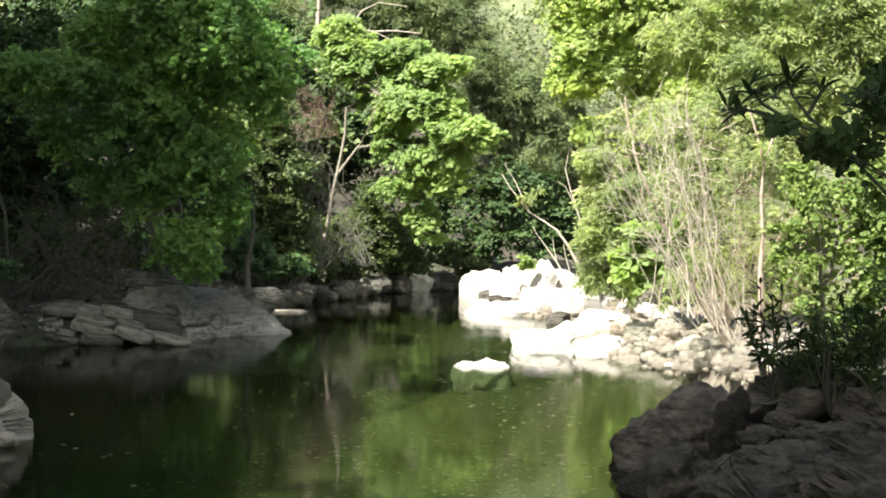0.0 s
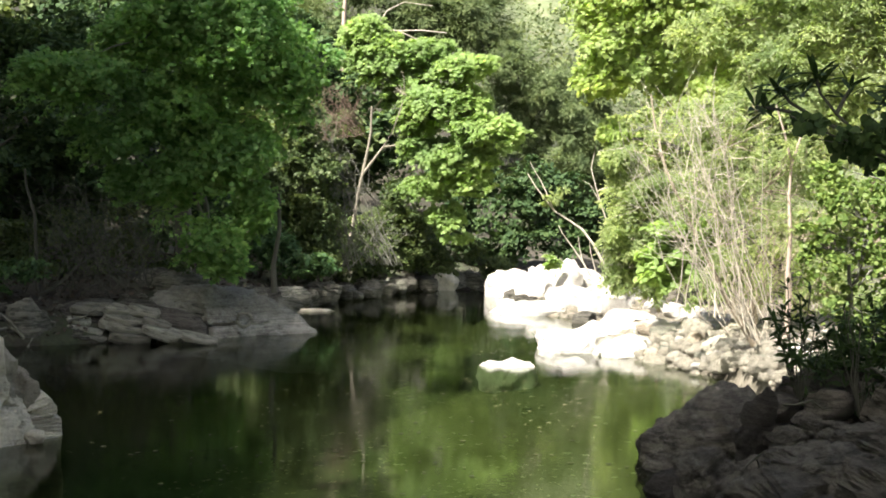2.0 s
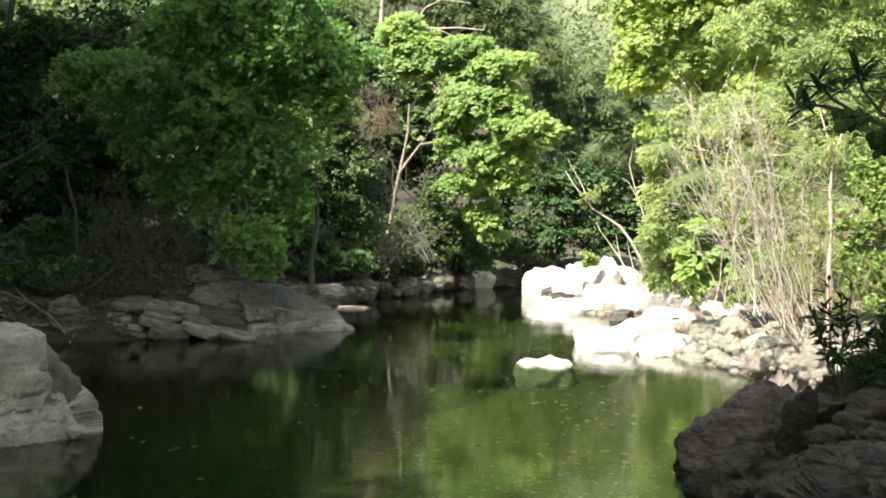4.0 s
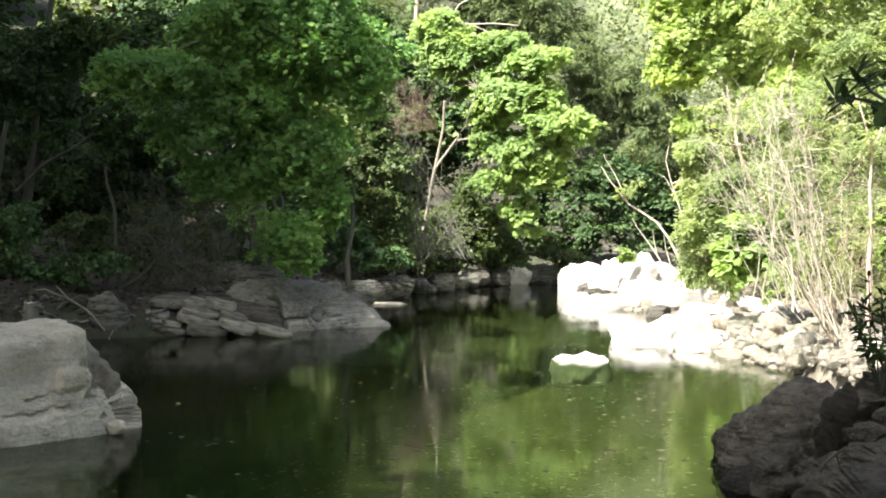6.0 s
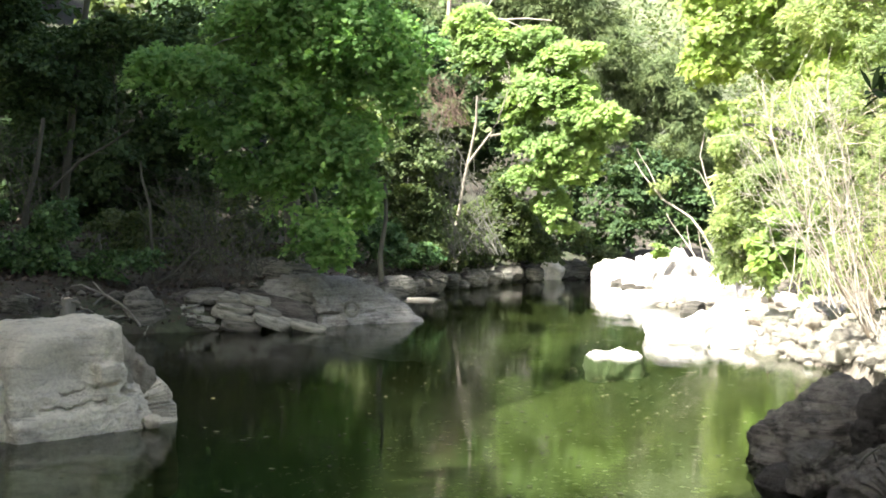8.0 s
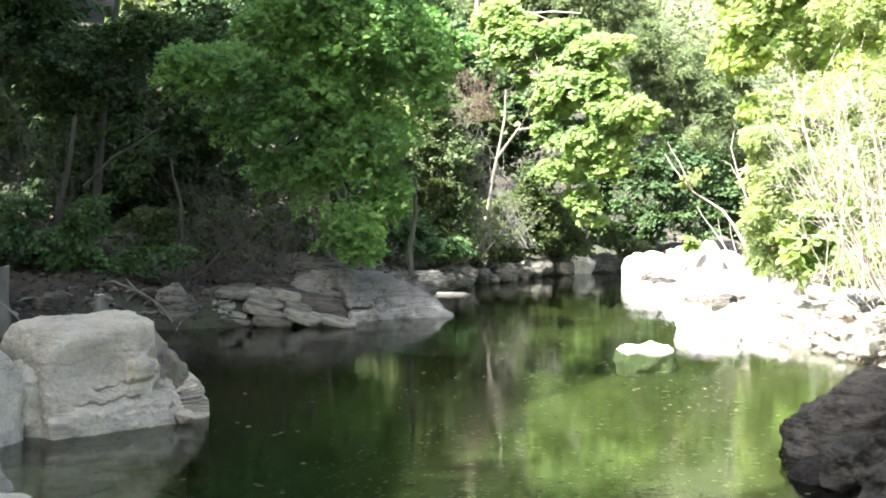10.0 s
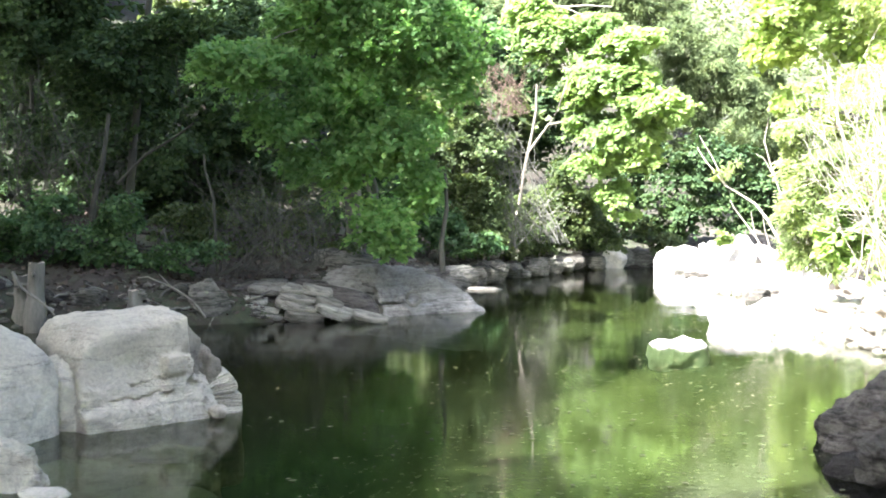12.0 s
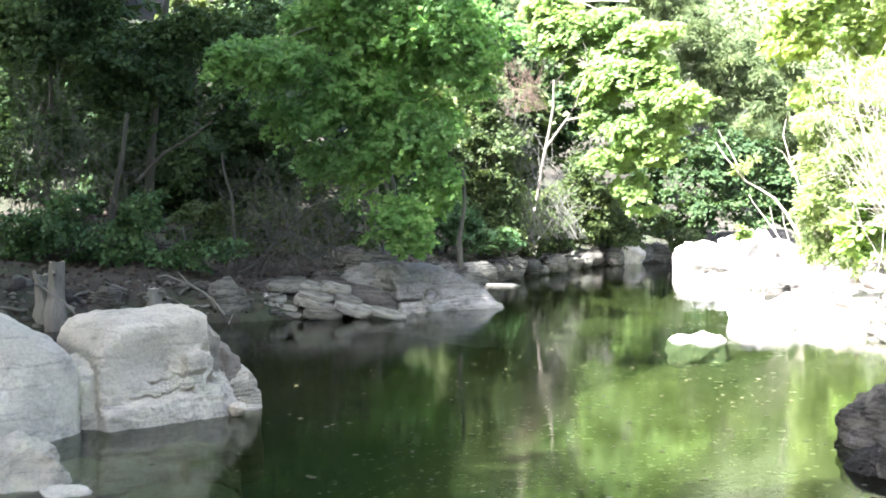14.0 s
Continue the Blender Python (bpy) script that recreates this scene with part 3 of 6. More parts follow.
def big_boulder(p):
    body = slab_field(p, (-0.19, 0.42, 0.10), (0.46, 0.44, 0.70), 0.07)
    body = carve(body, plane_field(p, (-0.62, -0.2, 0.76), (-0.50, 0.15, 0.64)), 0.14)
    body = carve(body, plane_field(p, (0.0, -0.97, 0.25), (0, 0.05, 0.25)), 0.05)
    body = carve(body, plane_field(p, (-0.10, -0.30, 0.95), (0.0, 0.3, 0.76)), 0.04)
    body = carve(body, -ball_field(p, (-0.22, -0.17, 0.47), (0.33, 0.31, 0.19)), 0.10)
    lower = carve(slab_field(p, (-0.16, 0.45, -0.15), (0.50, 0.50, 0.40), 0.04), plane_field(p, (-0.09, -0.30, 0.95), (-0.2, 0.0, 0.185)), 0.025)
    lower = carve(lower, plane_field(p, (0.05, -0.90, 0.42), (0.0, -0.04, 0.08)), 0.05)
    rock = join(body, lower, 0.02)
    rock = join(rock, slab_field(p, (0.09, 0.15, 0.415), (0.085, 0.14, 0.08), 0.022), 0.025)
    shelf = carve(slab_field(p, (0.34, 0.40, -0.12), (0.36, 0.38, 0.46), 0.08), plane_field(p, (0.40, -0.70, 0.60), (0.30, 0.12, 0.24)), 0.06)
    rock = join(rock, shelf, 0.04)
    rock = join(rock, ball_field(p, (0.60, 0.30, -0.02), (0.17, 0.26, 0.36)), 0.03)
    tilt = p[:, 2:3] - 0.09 * p[:, 0:1]
    q = np.concatenate([p[:, :2], tilt], 1)
    wave = 0.012 * np.sin(p[:, 0:1] * 23) + 0.008 * np.sin(p[:, 0:1] * 51 + 1)
    q[:, 2:3] += wave
    for crack in (slab_field(q, (-0.18, 0.0, 0.222), (0.24, 0.06, 0.006), 0.003), slab_field(q, (-0.12, 0.06, 0.318), (0.14, 0.05, 0.003), 0.001),
                  slab_field(q, (0.46, 0.12, 0.17), (0.008, 0.12, 0.2), 0.004), slab_field(q, (0.28, 0.10, 0.22), (0.12, 0.08, 0.005), 0.003)):
        rock = carve(rock, -crack, 0.008)
    for x, y, z, r in ((0.40, 0.14, 0.33, 0.024), (0.56, 0.08, 0.30, 0.028), (0.70, 0.12, 0.15, 0.024), (0.47, 0.12, 0.40, 0.02), (0.30, 0.08, 0.12, 0.018), (0.22, 0.1, 0.5, 0.03)):
        rock = carve(rock, -ball_field(p, (x, y, z), (r * 1.6, 0.07, r)), 0.012)
    return rock


def brown_block(p):
    block = carve(slab_field(p, (0.36, 0.48, 0.2), (0.13, 0.26, 0.52), 0.03), plane_field(p, (0.50, -0.25, 0.82), (0.28, 0.30, 0.68)), 0.03)
    block = carve(block, plane_field(p, (0.35, -0.90, 0.2), (0.34, 0.24, 0.35)), 0.03)
    block = carve(block, -slab_field(p, (0.36, 0.22, 0.57), (0.12, 0.08, 0.03), 0.02), 0.02)
    post = carve(slab_field(p, (0.52, 0.44, 0.1), (0.075, 0.22, 0.40), 0.03), plane_field(p, (0.55, -0.45, 0.70), (0.53, 0.28, 0.46)), 0.03)
    return join(block, post, 0.01)


carved_rock("boulder", "large pale grey water-worn limestone boulder with dark cracks", (-3.385, 7.95, 0), 51.4, big_boulder, (0.02, 0.42, 0.05), M_ROCK_PALE, 3, 7, rough=0.03, fine=0.008, strata=((0.12, 0.2, 0.97), 6.0, 0.012))
carved_rock("boulder", "brown stepped weathered rock against the pale boulder", (-3.385, 7.95, 0), 51.4, brown_block, (0.40, 0.48, 0.25), M_ROCK_BROWN, 31, 5, rough=0.05, fine=0.015, strata=((0.4, 0.0, 0.9), 8.0, 0.03))


def saddle_boulder(p):
    rock = slab_field(p, (-1.62, 0.50, -0.1), (0.90, 0.66, 1.15), 0.30)
    rock = carve(rock, plane_field(p, (0.42, -0.12, 0.90), (-0.86, 0.3, 0.64)), 0.20)
    rock = carve(rock, plane_field(p, (0.0, -0.86, 0.50), (-1.2, -0.12, 0.22)), 0.12)
    rock = carve(rock, plane_field(p, (0.45, -0.88, 0.12), (-0.90, 0.0, 0.2)), 0.10)
    return carve(rock, -ball_field(p, (-1.45, -0.5, 0.62), (0.4, 0.42, 0.16)), 0.1)


carved_rock("boulder", "rounded pale grey limestone boulder sloping to a saddle", (-3.41, 7.92, 0), 51.4, saddle_boulder, (-1.45, 0.55, 0.0), M_ROCK_PALE, 5, 6, rough=0.03, fine=0.006)
boulder("boulder", "low pale rock filling the cleft between boulders", (-4.05, 7.75, 0.12), (0.6, 0.6, 0.75), 34, M_ROCK_PALE, (0, 0, 50), detail=5, cuts=5, boxy=0.8)
for (x, y), sz, sd in (((-3.55, 6.75), (1.3, 0.8, 0.34), 35), ((-3.0, 6.9), (0.8, 0.6, 0.30), 36), ((-3.25, 7.4), (0.9, 0.5, 0.36), 37), ((-2.75, 6.3), (0.9, 0.6, 0.3), 38)):
    boulder("boulder", "pale flat rock lying under water", (x, y, -0.24), sz, sd, M_ROCK_PALE, (0, 0, 30), "sunken rocks by the boulder", detail=4, cuts=6, boxy=0.7)
boulder("boulder", "small cream boulder at the water's edge", (-3.62, 5.98, 0.02), (0.66, 0.5, 0.48), 8, M_ROCK_CREAM, (0, 0, 15), detail=5, cuts=6)
boulder("boulder", "flat wet stone in the shallows", (-3.19, 5.79, 0.0), (0.30, 0.20, 0.08), 9, M_ROCK_PALE, detail=4)
boulder("stone", "little pale stone against the boulder's foot", (-3.10, 8.22, 0.04), (0.16, 0.15, 0.13), 10, M_ROCK_PALE, detail=3, category="stone")



def bank_boulder(p):
    rock = slab_field(p, (-0.20, 0.75, -0.2), (1.40, 0.78, 0.86), 0.14)
    rock = carve(rock, plane_field(p, (0.10, -0.30, 0.95), (-0.2, 0.5, 0.60)), 0.10)
    rock = carve(rock, plane_field(p, (0.58, -0.10, 0.80), (0.72, 0.4, 0.46)), 0.12)
    rock = carve(rock, plane_field(p, (0.05, -0.80, 0.60), (0.0, 0.12, 0.14)), 0.10)
    rock = carve(rock, plane_field(p, (-0.45, -0.25, 0.86), (-0.80, 0.3, 0.50)), 0.14)
    rock = join(rock, slab_field(p, (0.75, 0.62, -0.1), (0.48, 0.55, 0.18), 0.08), 0.08)
    rock = carve(rock, -slab_field(p, (-0.15, 0.1, 0.16), (0.55, 0.12, 0.008), 0.004), 0.02)
    rock = carve(rock, -ball_field(p, (0.10, 0.10, 0.30), (0.12, 0.16, 0.12)), 0.05)
    return carve(rock, -slab_field(p, (-0.62, 0.2, 0.30), (0.02, 0.3, 0.3), 0.01), 0.05)


carved_rock("boulder", "long pale boulder with a lichened top running down to the pool", (-3.15, 16.7, 0), 43, bank_boulder, (0.0, 0.75, 0.0), M_ROCK_WASHED, 11, 6, rough=0.10, fine=0.025, strata=((0.45, 0.0, 0.90), 5.0, 0.05))
boulder("boulder", "dark lichened boulder on the bank", (-4.50, 17.5, 0.42), (1.30, 1.1, 1.05), 12, M_ROCK_GREY, (0, 6, 25), detail=5, cuts=6)
boulder("boulder", "grey boulder leaning on the ledge", (-4.05, 16.75, 0.15), (0.95, 0.7, 0.75), 13, M_ROCK_GREY, (0, 14, 10), detail=5, layers=0.4)
ledge = [((-5.16, 15.30, 0.05), 0.58, 0.16, 5), ((-5.20, 15.40, 0.15), 0.54, 0.15, 9), ((-5.33, 15.50, 0.27), 0.36, 0.15, 4), ((-5.21, 15.65, 0.42), 0.52, 0.14, 3), ((-4.71, 15.55, 0.30), 0.55, 0.12, 7), ((-4.64, 15.45, 0.18), 0.56, 0.14, 12), ((-4.56, 15.35, 0.07), 0.55, 0.15, 6),
         ((-4.15, 15.45, 0.13), 0.56, 0.17, 16), ((-3.63, 15.40, 0.08), 0.50, 0.10, 9), ((-5.16, 15.80, 0.48), 0.42, 0.11, -2), ((-4.87, 15.50, 0.24), 0.30, 0.13, 10), ((-4.49, 15.75, 0.39), 0.45, 0.14, 12), ((-4.27, 15.60, 0.24), 0.40, 0.14, 20), ((-5.53, 15.40, 0.11), 0.25, 0.26, 4), ((-4.85, 15.70, 0.42), 0.35, 0.13, 8)]
for i, ((x, y, z), a, c, tilt) in enumerate(ledge):
    boulder("ledge_rock", "thin grey layered slab of the bank ledge", (x, y + 0.12, z), (a * 1.0, 0.5, c * 0.95), 40 + i, M_ROCK_BANK if i % 3 else M_ROCK_GREY, (6, tilt, 14), "slabs of the bank ledge", detail=4, category="rock", cuts=3, boxy=0.36, layers=0.3, fine=0.02, rough=0.06, chips=5)
boulder("boulder", "dark rock core under the bank ledge", (-4.75, 15.95, 0.15), (2.3, 0.6, 0.75), 58, M_ROCK_DARK, (0, 6, 16), detail=4, cuts=5, boxy=0.8)
boulder("boulder", "grey triangular boulder at the foot of the bank", (-5.85, 15.0, 0.15), (0.75, 0.6, 0.85), 15, M_ROCK_GREY, (0, 0, 10), detail=5, cuts=7)
boulder("boulder", "low pale slab lying in the water", (-2.95, 22.2, -0.02), (0.75, 0.5, 0.14), 16, M_ROCK_PALE, detail=4, boxy=0.6)
boulder("boulder", "pale boulder at the bend of the river", (-0.62, 31.2, 0.18), (0.72, 0.6, 0.85), 18, M_ROCK_PALE, (0, 10, 0), detail=4)
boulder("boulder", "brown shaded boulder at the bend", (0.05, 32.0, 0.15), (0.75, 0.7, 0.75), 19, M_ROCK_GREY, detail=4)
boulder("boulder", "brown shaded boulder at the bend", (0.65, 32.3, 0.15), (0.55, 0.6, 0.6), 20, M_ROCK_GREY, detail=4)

# rocks along the shaded far shore up to the bend
shore_way = np.array([(-3.5, 20.8), (-3.2, 22.6), (-2.75, 24.4), (-2.45, 26.2), (-1.95, 28.0), (-1.3, 29.6), (-0.75, 30.7)])
step = np.r_[0, np.cumsum(np.linalg.norm(np.diff(shore_way, axis=0), axis=1))]
for i in range(46):
    at = (i + 0.5 * rng.random()) / 46 * step[-1]
    x, y = np.interp(at, step, shore_way[:, 0]) - rng.uniform(-0.05, 0.75), np.interp(at, step, shore_way[:, 1])
    a = rng.uniform(0.35, 0.8)
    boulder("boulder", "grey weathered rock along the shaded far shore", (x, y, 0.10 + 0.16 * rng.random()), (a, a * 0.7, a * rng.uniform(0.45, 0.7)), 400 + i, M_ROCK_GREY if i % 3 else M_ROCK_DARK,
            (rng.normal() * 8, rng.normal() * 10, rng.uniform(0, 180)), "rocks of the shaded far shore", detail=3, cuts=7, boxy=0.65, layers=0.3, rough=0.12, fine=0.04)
ring = thing("pothole_rim", "round raised pothole rim on the pale boulder", "rock", (-3.22, 16.52, 0.26))
turn = np.linspace(0, 2 * math.pi, 19)
tubes("rim", [(np.stack([0.10 * np.cos(turn), 0.05 * np.sin(turn) * 0 + 0.03 * np.cos(turn * 2), 0.105 * np.sin(turn)], -1), 0.028, 0.024)], M_ROCK_BANK, ring, 8)
# sunlit white rocks of the gravel bar
white = [(1.15, 28.6, 0.12, 1.35, 1.1, 1.05, 0), (1.95, 27.3, 0.28, 1.3, 1.0, 1.05, 12), (2.22, 25.4, 0.42, 0.55, 0.7, 1.25, 8), (1.55, 26.6, 0.15, 0.9, 0.7, 0.8, 0), (2.75, 26.0, 0.35, 1.0, 0.9, 0.9, 0),
         (1.35, 22.9, 0.02, 1.9, 1.0, 0.42, 0), (0.80, 23.4, 0.08, 0.36, 0.3, 0.34, 0), (2.25, 23.4, 0.15, 1.3, 1.0, 0.7, 5), (2.75, 22.5, 0.25, 1.0, 0.8, 0.8, 0), (3.3, 23.2, 0.45, 0.9, 0.8, 0.7, 0),
         (1.50, 15.95, 0.04, 1.10, 1.0, 0.46, 3), (2.15, 15.45, 0.03, 0.95, 0.8, 0.38, -4), (2.0, 16.6, 0.06, 1.3, 0.9, 0.48, 0), (2.7, 16.4, 0.12, 0.9, 0.8, 0.52, 0), (0.52, 13.85, -0.15, 0.70, 0.46, 0.42, 0),
         (2.55, 18.4, 0.12, 0.9, 0.8, 0.55, 0)]
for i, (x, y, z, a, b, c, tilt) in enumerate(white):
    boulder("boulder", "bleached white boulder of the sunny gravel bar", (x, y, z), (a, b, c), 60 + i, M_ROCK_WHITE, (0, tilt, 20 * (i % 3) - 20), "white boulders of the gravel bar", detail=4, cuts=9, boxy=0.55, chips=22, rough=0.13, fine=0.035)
boulder("boulder", "small dark wet boulder among white ones", (2.13, 20.9, 0.03), (0.46, 0.4, 0.34), 90, M_ROCK_DARK, detail=4)

# dark rocks in the shade beside the camera


def dark_boulder(p):
    rock = slab_field(p, (0.26, 0.40, -0.05), (0.72, 0.55, 0.70), 0.06)
    rock = carve(rock, plane_field(p, (-0.54, -0.12, 0.83), (-0.14, 0.05, 0.37)), 0.05)
    rock = carve(rock, plane_field(p, (-0.92, -0.20, 0.30), (-0.40, 0.1, 0.16)), 0.05)
    rock = carve(rock, plane_field(p, (-0.35, -0.80, 0.48), (-0.05, -0.08, 0.20)), 0.05)
    rock = carve(rock, plane_field(p, (0.30, -0.90, 0.30), (0.12, -0.04, 0.2)), 0.05)
    rock = carve(rock, plane_field(p, (0.62, -0.25, 0.74), (0.14, 0.1, 0.50)), 0.05)
    rock = carve(rock, plane_field(p, (-0.60, -0.3, -0.74), (-0.43, 0.0, 0.04)), 0.04)
    for z, w in ((0.05, 0.02), (0.24, 0.012)):
        q = p[:, 2:3] - 0.5 * p[:, 0:1]
        rock = carve(rock, -slab_field(np.concatenate([p[:, :2], q], 1), (0.0, -0.16, z), (0.5, 0.14, w), 0.006), 0.03)
    return rock


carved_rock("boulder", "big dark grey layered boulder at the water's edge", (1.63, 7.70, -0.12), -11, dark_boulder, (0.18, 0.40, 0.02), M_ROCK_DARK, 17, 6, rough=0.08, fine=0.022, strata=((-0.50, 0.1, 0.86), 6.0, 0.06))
boulder("boulder", "black shaded rock at the waterline", (1.36, 7.2, -0.02), (0.42, 0.42, 0.36), 25, M_ROCK_SHADED, (0, 0, 30), detail=5)
boulder("boulder", "upright dark pointed rock", (1.74, 6.86, 0.42), (0.22, 0.20, 0.62), 26, M_ROCK_SHADED, (4, 8, 0), detail=5, cuts=10, boxy=1.0, chips=30, fine=0.05, rough=0.15)
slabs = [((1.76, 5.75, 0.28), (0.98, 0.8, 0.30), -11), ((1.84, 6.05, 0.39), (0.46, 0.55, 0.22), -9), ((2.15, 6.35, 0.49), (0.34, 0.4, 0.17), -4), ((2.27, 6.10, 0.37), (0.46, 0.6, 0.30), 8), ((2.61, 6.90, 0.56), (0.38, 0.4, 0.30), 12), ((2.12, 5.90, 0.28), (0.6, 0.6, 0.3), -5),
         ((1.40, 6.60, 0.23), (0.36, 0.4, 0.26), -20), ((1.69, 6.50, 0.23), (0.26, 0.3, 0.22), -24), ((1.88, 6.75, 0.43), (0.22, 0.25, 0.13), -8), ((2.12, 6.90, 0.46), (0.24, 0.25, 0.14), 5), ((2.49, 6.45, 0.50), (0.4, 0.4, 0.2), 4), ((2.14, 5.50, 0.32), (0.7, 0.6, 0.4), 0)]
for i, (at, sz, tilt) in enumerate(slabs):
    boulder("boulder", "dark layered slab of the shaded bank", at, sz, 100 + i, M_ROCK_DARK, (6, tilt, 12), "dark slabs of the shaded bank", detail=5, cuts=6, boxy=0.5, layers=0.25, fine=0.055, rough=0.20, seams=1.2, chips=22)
roots = thing("tree_roots", "thin pale roots looping between dark rocks", "roots", (1.54, 6.30, 0.24))
for w in ([(1.50, 6.30, 0.19), (1.52, 6.30, 0.29), (1.55, 6.30, 0.36), (1.61, 6.30, 0.41), (1.65, 6.30, 0.44)], [(1.52, 6.30, 0.24), (1.57, 6.30, 0.29), (1.62, 6.30, 0.35), (1.60, 6.30, 0.40)], [(1.90, 6.90, 0.61), (1.98, 6.90, 0.61), (2.07, 6.90, 0.64), (2.14, 6.90, 0.59), (2.19, 6.90, 0.60)], [(1.81, 6.60, 0.38), (1.97, 6.60, 0.39), (2.13, 6.60, 0.41), (2.29, 6.60, 0.48)], [(2.28, 6.50, 0.89), (2.38, 6.50, 0.83), (2.46, 6.50, 0.73), (2.51, 6.50, 0.64)]):
    tubes("root", [(np.array(w) - np.array(roots.location), 0.009, 0.005)], M_BARK_DARK, roots, 6)
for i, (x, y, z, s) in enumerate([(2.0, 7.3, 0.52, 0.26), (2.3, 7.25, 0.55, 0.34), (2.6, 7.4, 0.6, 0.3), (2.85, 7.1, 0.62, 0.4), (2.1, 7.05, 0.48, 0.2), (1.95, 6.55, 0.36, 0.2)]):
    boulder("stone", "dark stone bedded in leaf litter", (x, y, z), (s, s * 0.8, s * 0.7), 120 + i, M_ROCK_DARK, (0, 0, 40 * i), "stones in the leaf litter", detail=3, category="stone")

# loose stones: a few shapes, each stone an object of its own
shapes = [rock_mesh("stone", (1, 0.8, 0.62), 200 + i, 3, cuts=13, boxy=0.62, rough=0.14, fine=0.06, chips=16) for i in range(9)]
stone_sets = {}


def stone(at, size, mat, label, group):
    k = int(rng.integers(0, len(shapes)))
    if (k, mat.name) not in stone_sets:
        me = shapes[k].copy()
        me.materials.append(mat)
        stone_sets[(k, mat.name)] = me
    ob = new("stone", stone_sets[(k, mat.name)])
    ob.location, ob.rotation_euler, ob.scale = at, (rng.normal() * 0.25, rng.normal() * 0.25, rng.uniform(0, 6.3)), (size, size, size * rng.uniform(0.7, 1.1))
    return tagged(ob, label, "stone", group)


def strew(count, lo, hi, into, out, small, large, mats, label, group):
    """Stones on the land strip beside the water."""
    made = 0
    while made < count:
        x, y = rng.uniform(lo[0], hi[0]), rng.uniform(lo[1], hi[1])
        d = float(river_distance(np.array(x), np.array(y))[0])
        if into < d < out:
            s = small + (large - small) * rng.random() ** 2.2
            stone((x, y, zg(x, y) + 0.12 * s), s, mats[int(rng.integers(0, len(mats)))], label, group)
            made += 1


strew(210, (1.8, 9.5), (4.9, 16.5), -0.12, 2.3, 0.12, 0.46, [M_ROCK_WHITE, M_ROCK_TAN, M_ROCK_WORN, M_ROCK_WHITE, M_ROCK_BROWN, M_ROCK_CREAM, M_ROCK_BANK], "bleached stone of the sunlit stony bank", "stones of the sunlit bank")
strew(40, (1.0, 15.0), (4.5, 29.0), -0.2, 1.8, 0.15, 0.6, [M_ROCK_WHITE, M_ROCK_WHITE, M_ROCK_TAN], "white stone of the gravel bar", "stones of the gravel bar")
strew(58, (-5.2, 19.0), (1.5, 33.0), -0.3, 0.6, 0.2, 0.85, [M_ROCK_GREY, M_ROCK_BANK, M_ROCK_DARK], "grey stone along the shaded shore", "stones along the shaded shore")
strew(60, (-9.5, 9.0), (-4.9, 16.5), -0.2, 1.5, 0.08, 0.5, [M_ROCK_GREY, M_ROCK_BANK, M_ROCK_DARK], "grey stone at the foot of the wooded bank", "stones at the wooded bank")


def scatter_mesh(name, label, category, count, lo, hi, into, out, small, large, mat, lift=0.1, flatness=0.6, smooth=True):
    """Countless small stones in one mesh."""
    base = rock_mesh("pebble", (1, 0.85, flatness), 301, 2 if not smooth else 1, cuts=9, rough=0.2, chips=12)
    bv = np.array([v.co[:] for v in base.vertices])
    bf = np.array([p.vertices[:] for p in base.polygons])
    bpy.data.meshes.remove(base)
    x, y = rng.uniform(lo[0], hi[0], count * 6), rng.uniform(lo[1], hi[1], count * 6)
    d = river_distance(x, y)[0]
    keep = np.flatnonzero((d > into) & (d < out))[:count]
    x, y = x[keep], y[keep]
    s = small + (large - small) * rng.random(len(x)) ** 2.5
    z = ground_height(x, y) + lift * s
    a = rng.uniform(0, 6.3, len(x))
    c, sn = np.cos(a)[:, None], np.sin(a)[:, None]
    v = np.stack([c * bv[:, 0] - sn * bv[:, 1], sn * bv[:, 0] + c * bv[:, 1], np.broadcast_to(bv[:, 2], (len(x), len(bv)))], -1) * s[:, None, None]
    v += np.stack([x, y, z], -1)[:, None]
    f = bf[None] + (np.arange(len(x)) * len(bv))[:, None, None]
    return tagged(part(name, mesh_of(name, v.reshape(-1, 3), f.reshape(-1, 3), smooth), mat), label, category, kind="stuff")


M_PEBBLE = rock_material("pebble", (0.43, 0.40, 0.34), (0.30, 0.265, 0.21), (0.13, 0.11, 0.08), 3.0, 0.5)
M_BED_PALE = rock_material("river_bed_stone", (0.48, 0.48, 0.34), (0.40, 0.40, 0.28), (0.28, 0.29, 0.19), 2.0, 0.3)
scatter_mesh("gravel", "bleached gravel between the bank stones", "gravel", 2600, (1.5, 9.0), (5.0, 30.0), -0.4, 2.2, 0.03, 0.12, M_PEBBLE)
scatter_mesh("rubble", "angular tan rubble of the sunlit bank", "rubble", 1300, (1.8, 9.5), (4.6, 16.5), -0.2, 2.2, 0.05, 0.24, M_ROCK_WORN, 0.25, 0.8, False)
scatter_mesh("gravel", "grey rubble along the shaded shore", "gravel", 1500, (-9.0, 9.0), (2.0, 33.0), -0.3, 1.2, 0.04, 0.16, M_ROCK_GREY)
scatter_mesh("river_bed_stones", "algae-covered stones on the river bed", "stones", 420, (-1.2, 4.5), (3.0, 30.0), -2.2, -0.3, 0.04, 0.14, M_BED_PALE, 0.02, 0.16)

scatter_mesh("river_bed_stones", "scattered pale stones on the pool's dark bed", "stones", 1500, (-3.6, 5.4), (1.4, 14.0), -5.0, -0.25, 0.02, 0.075, M_BED_PALE, 0.10, 0.2)

# ---- plants ----


def stuff_mesh(ob):
    return tagged(ob, kind="stuff")


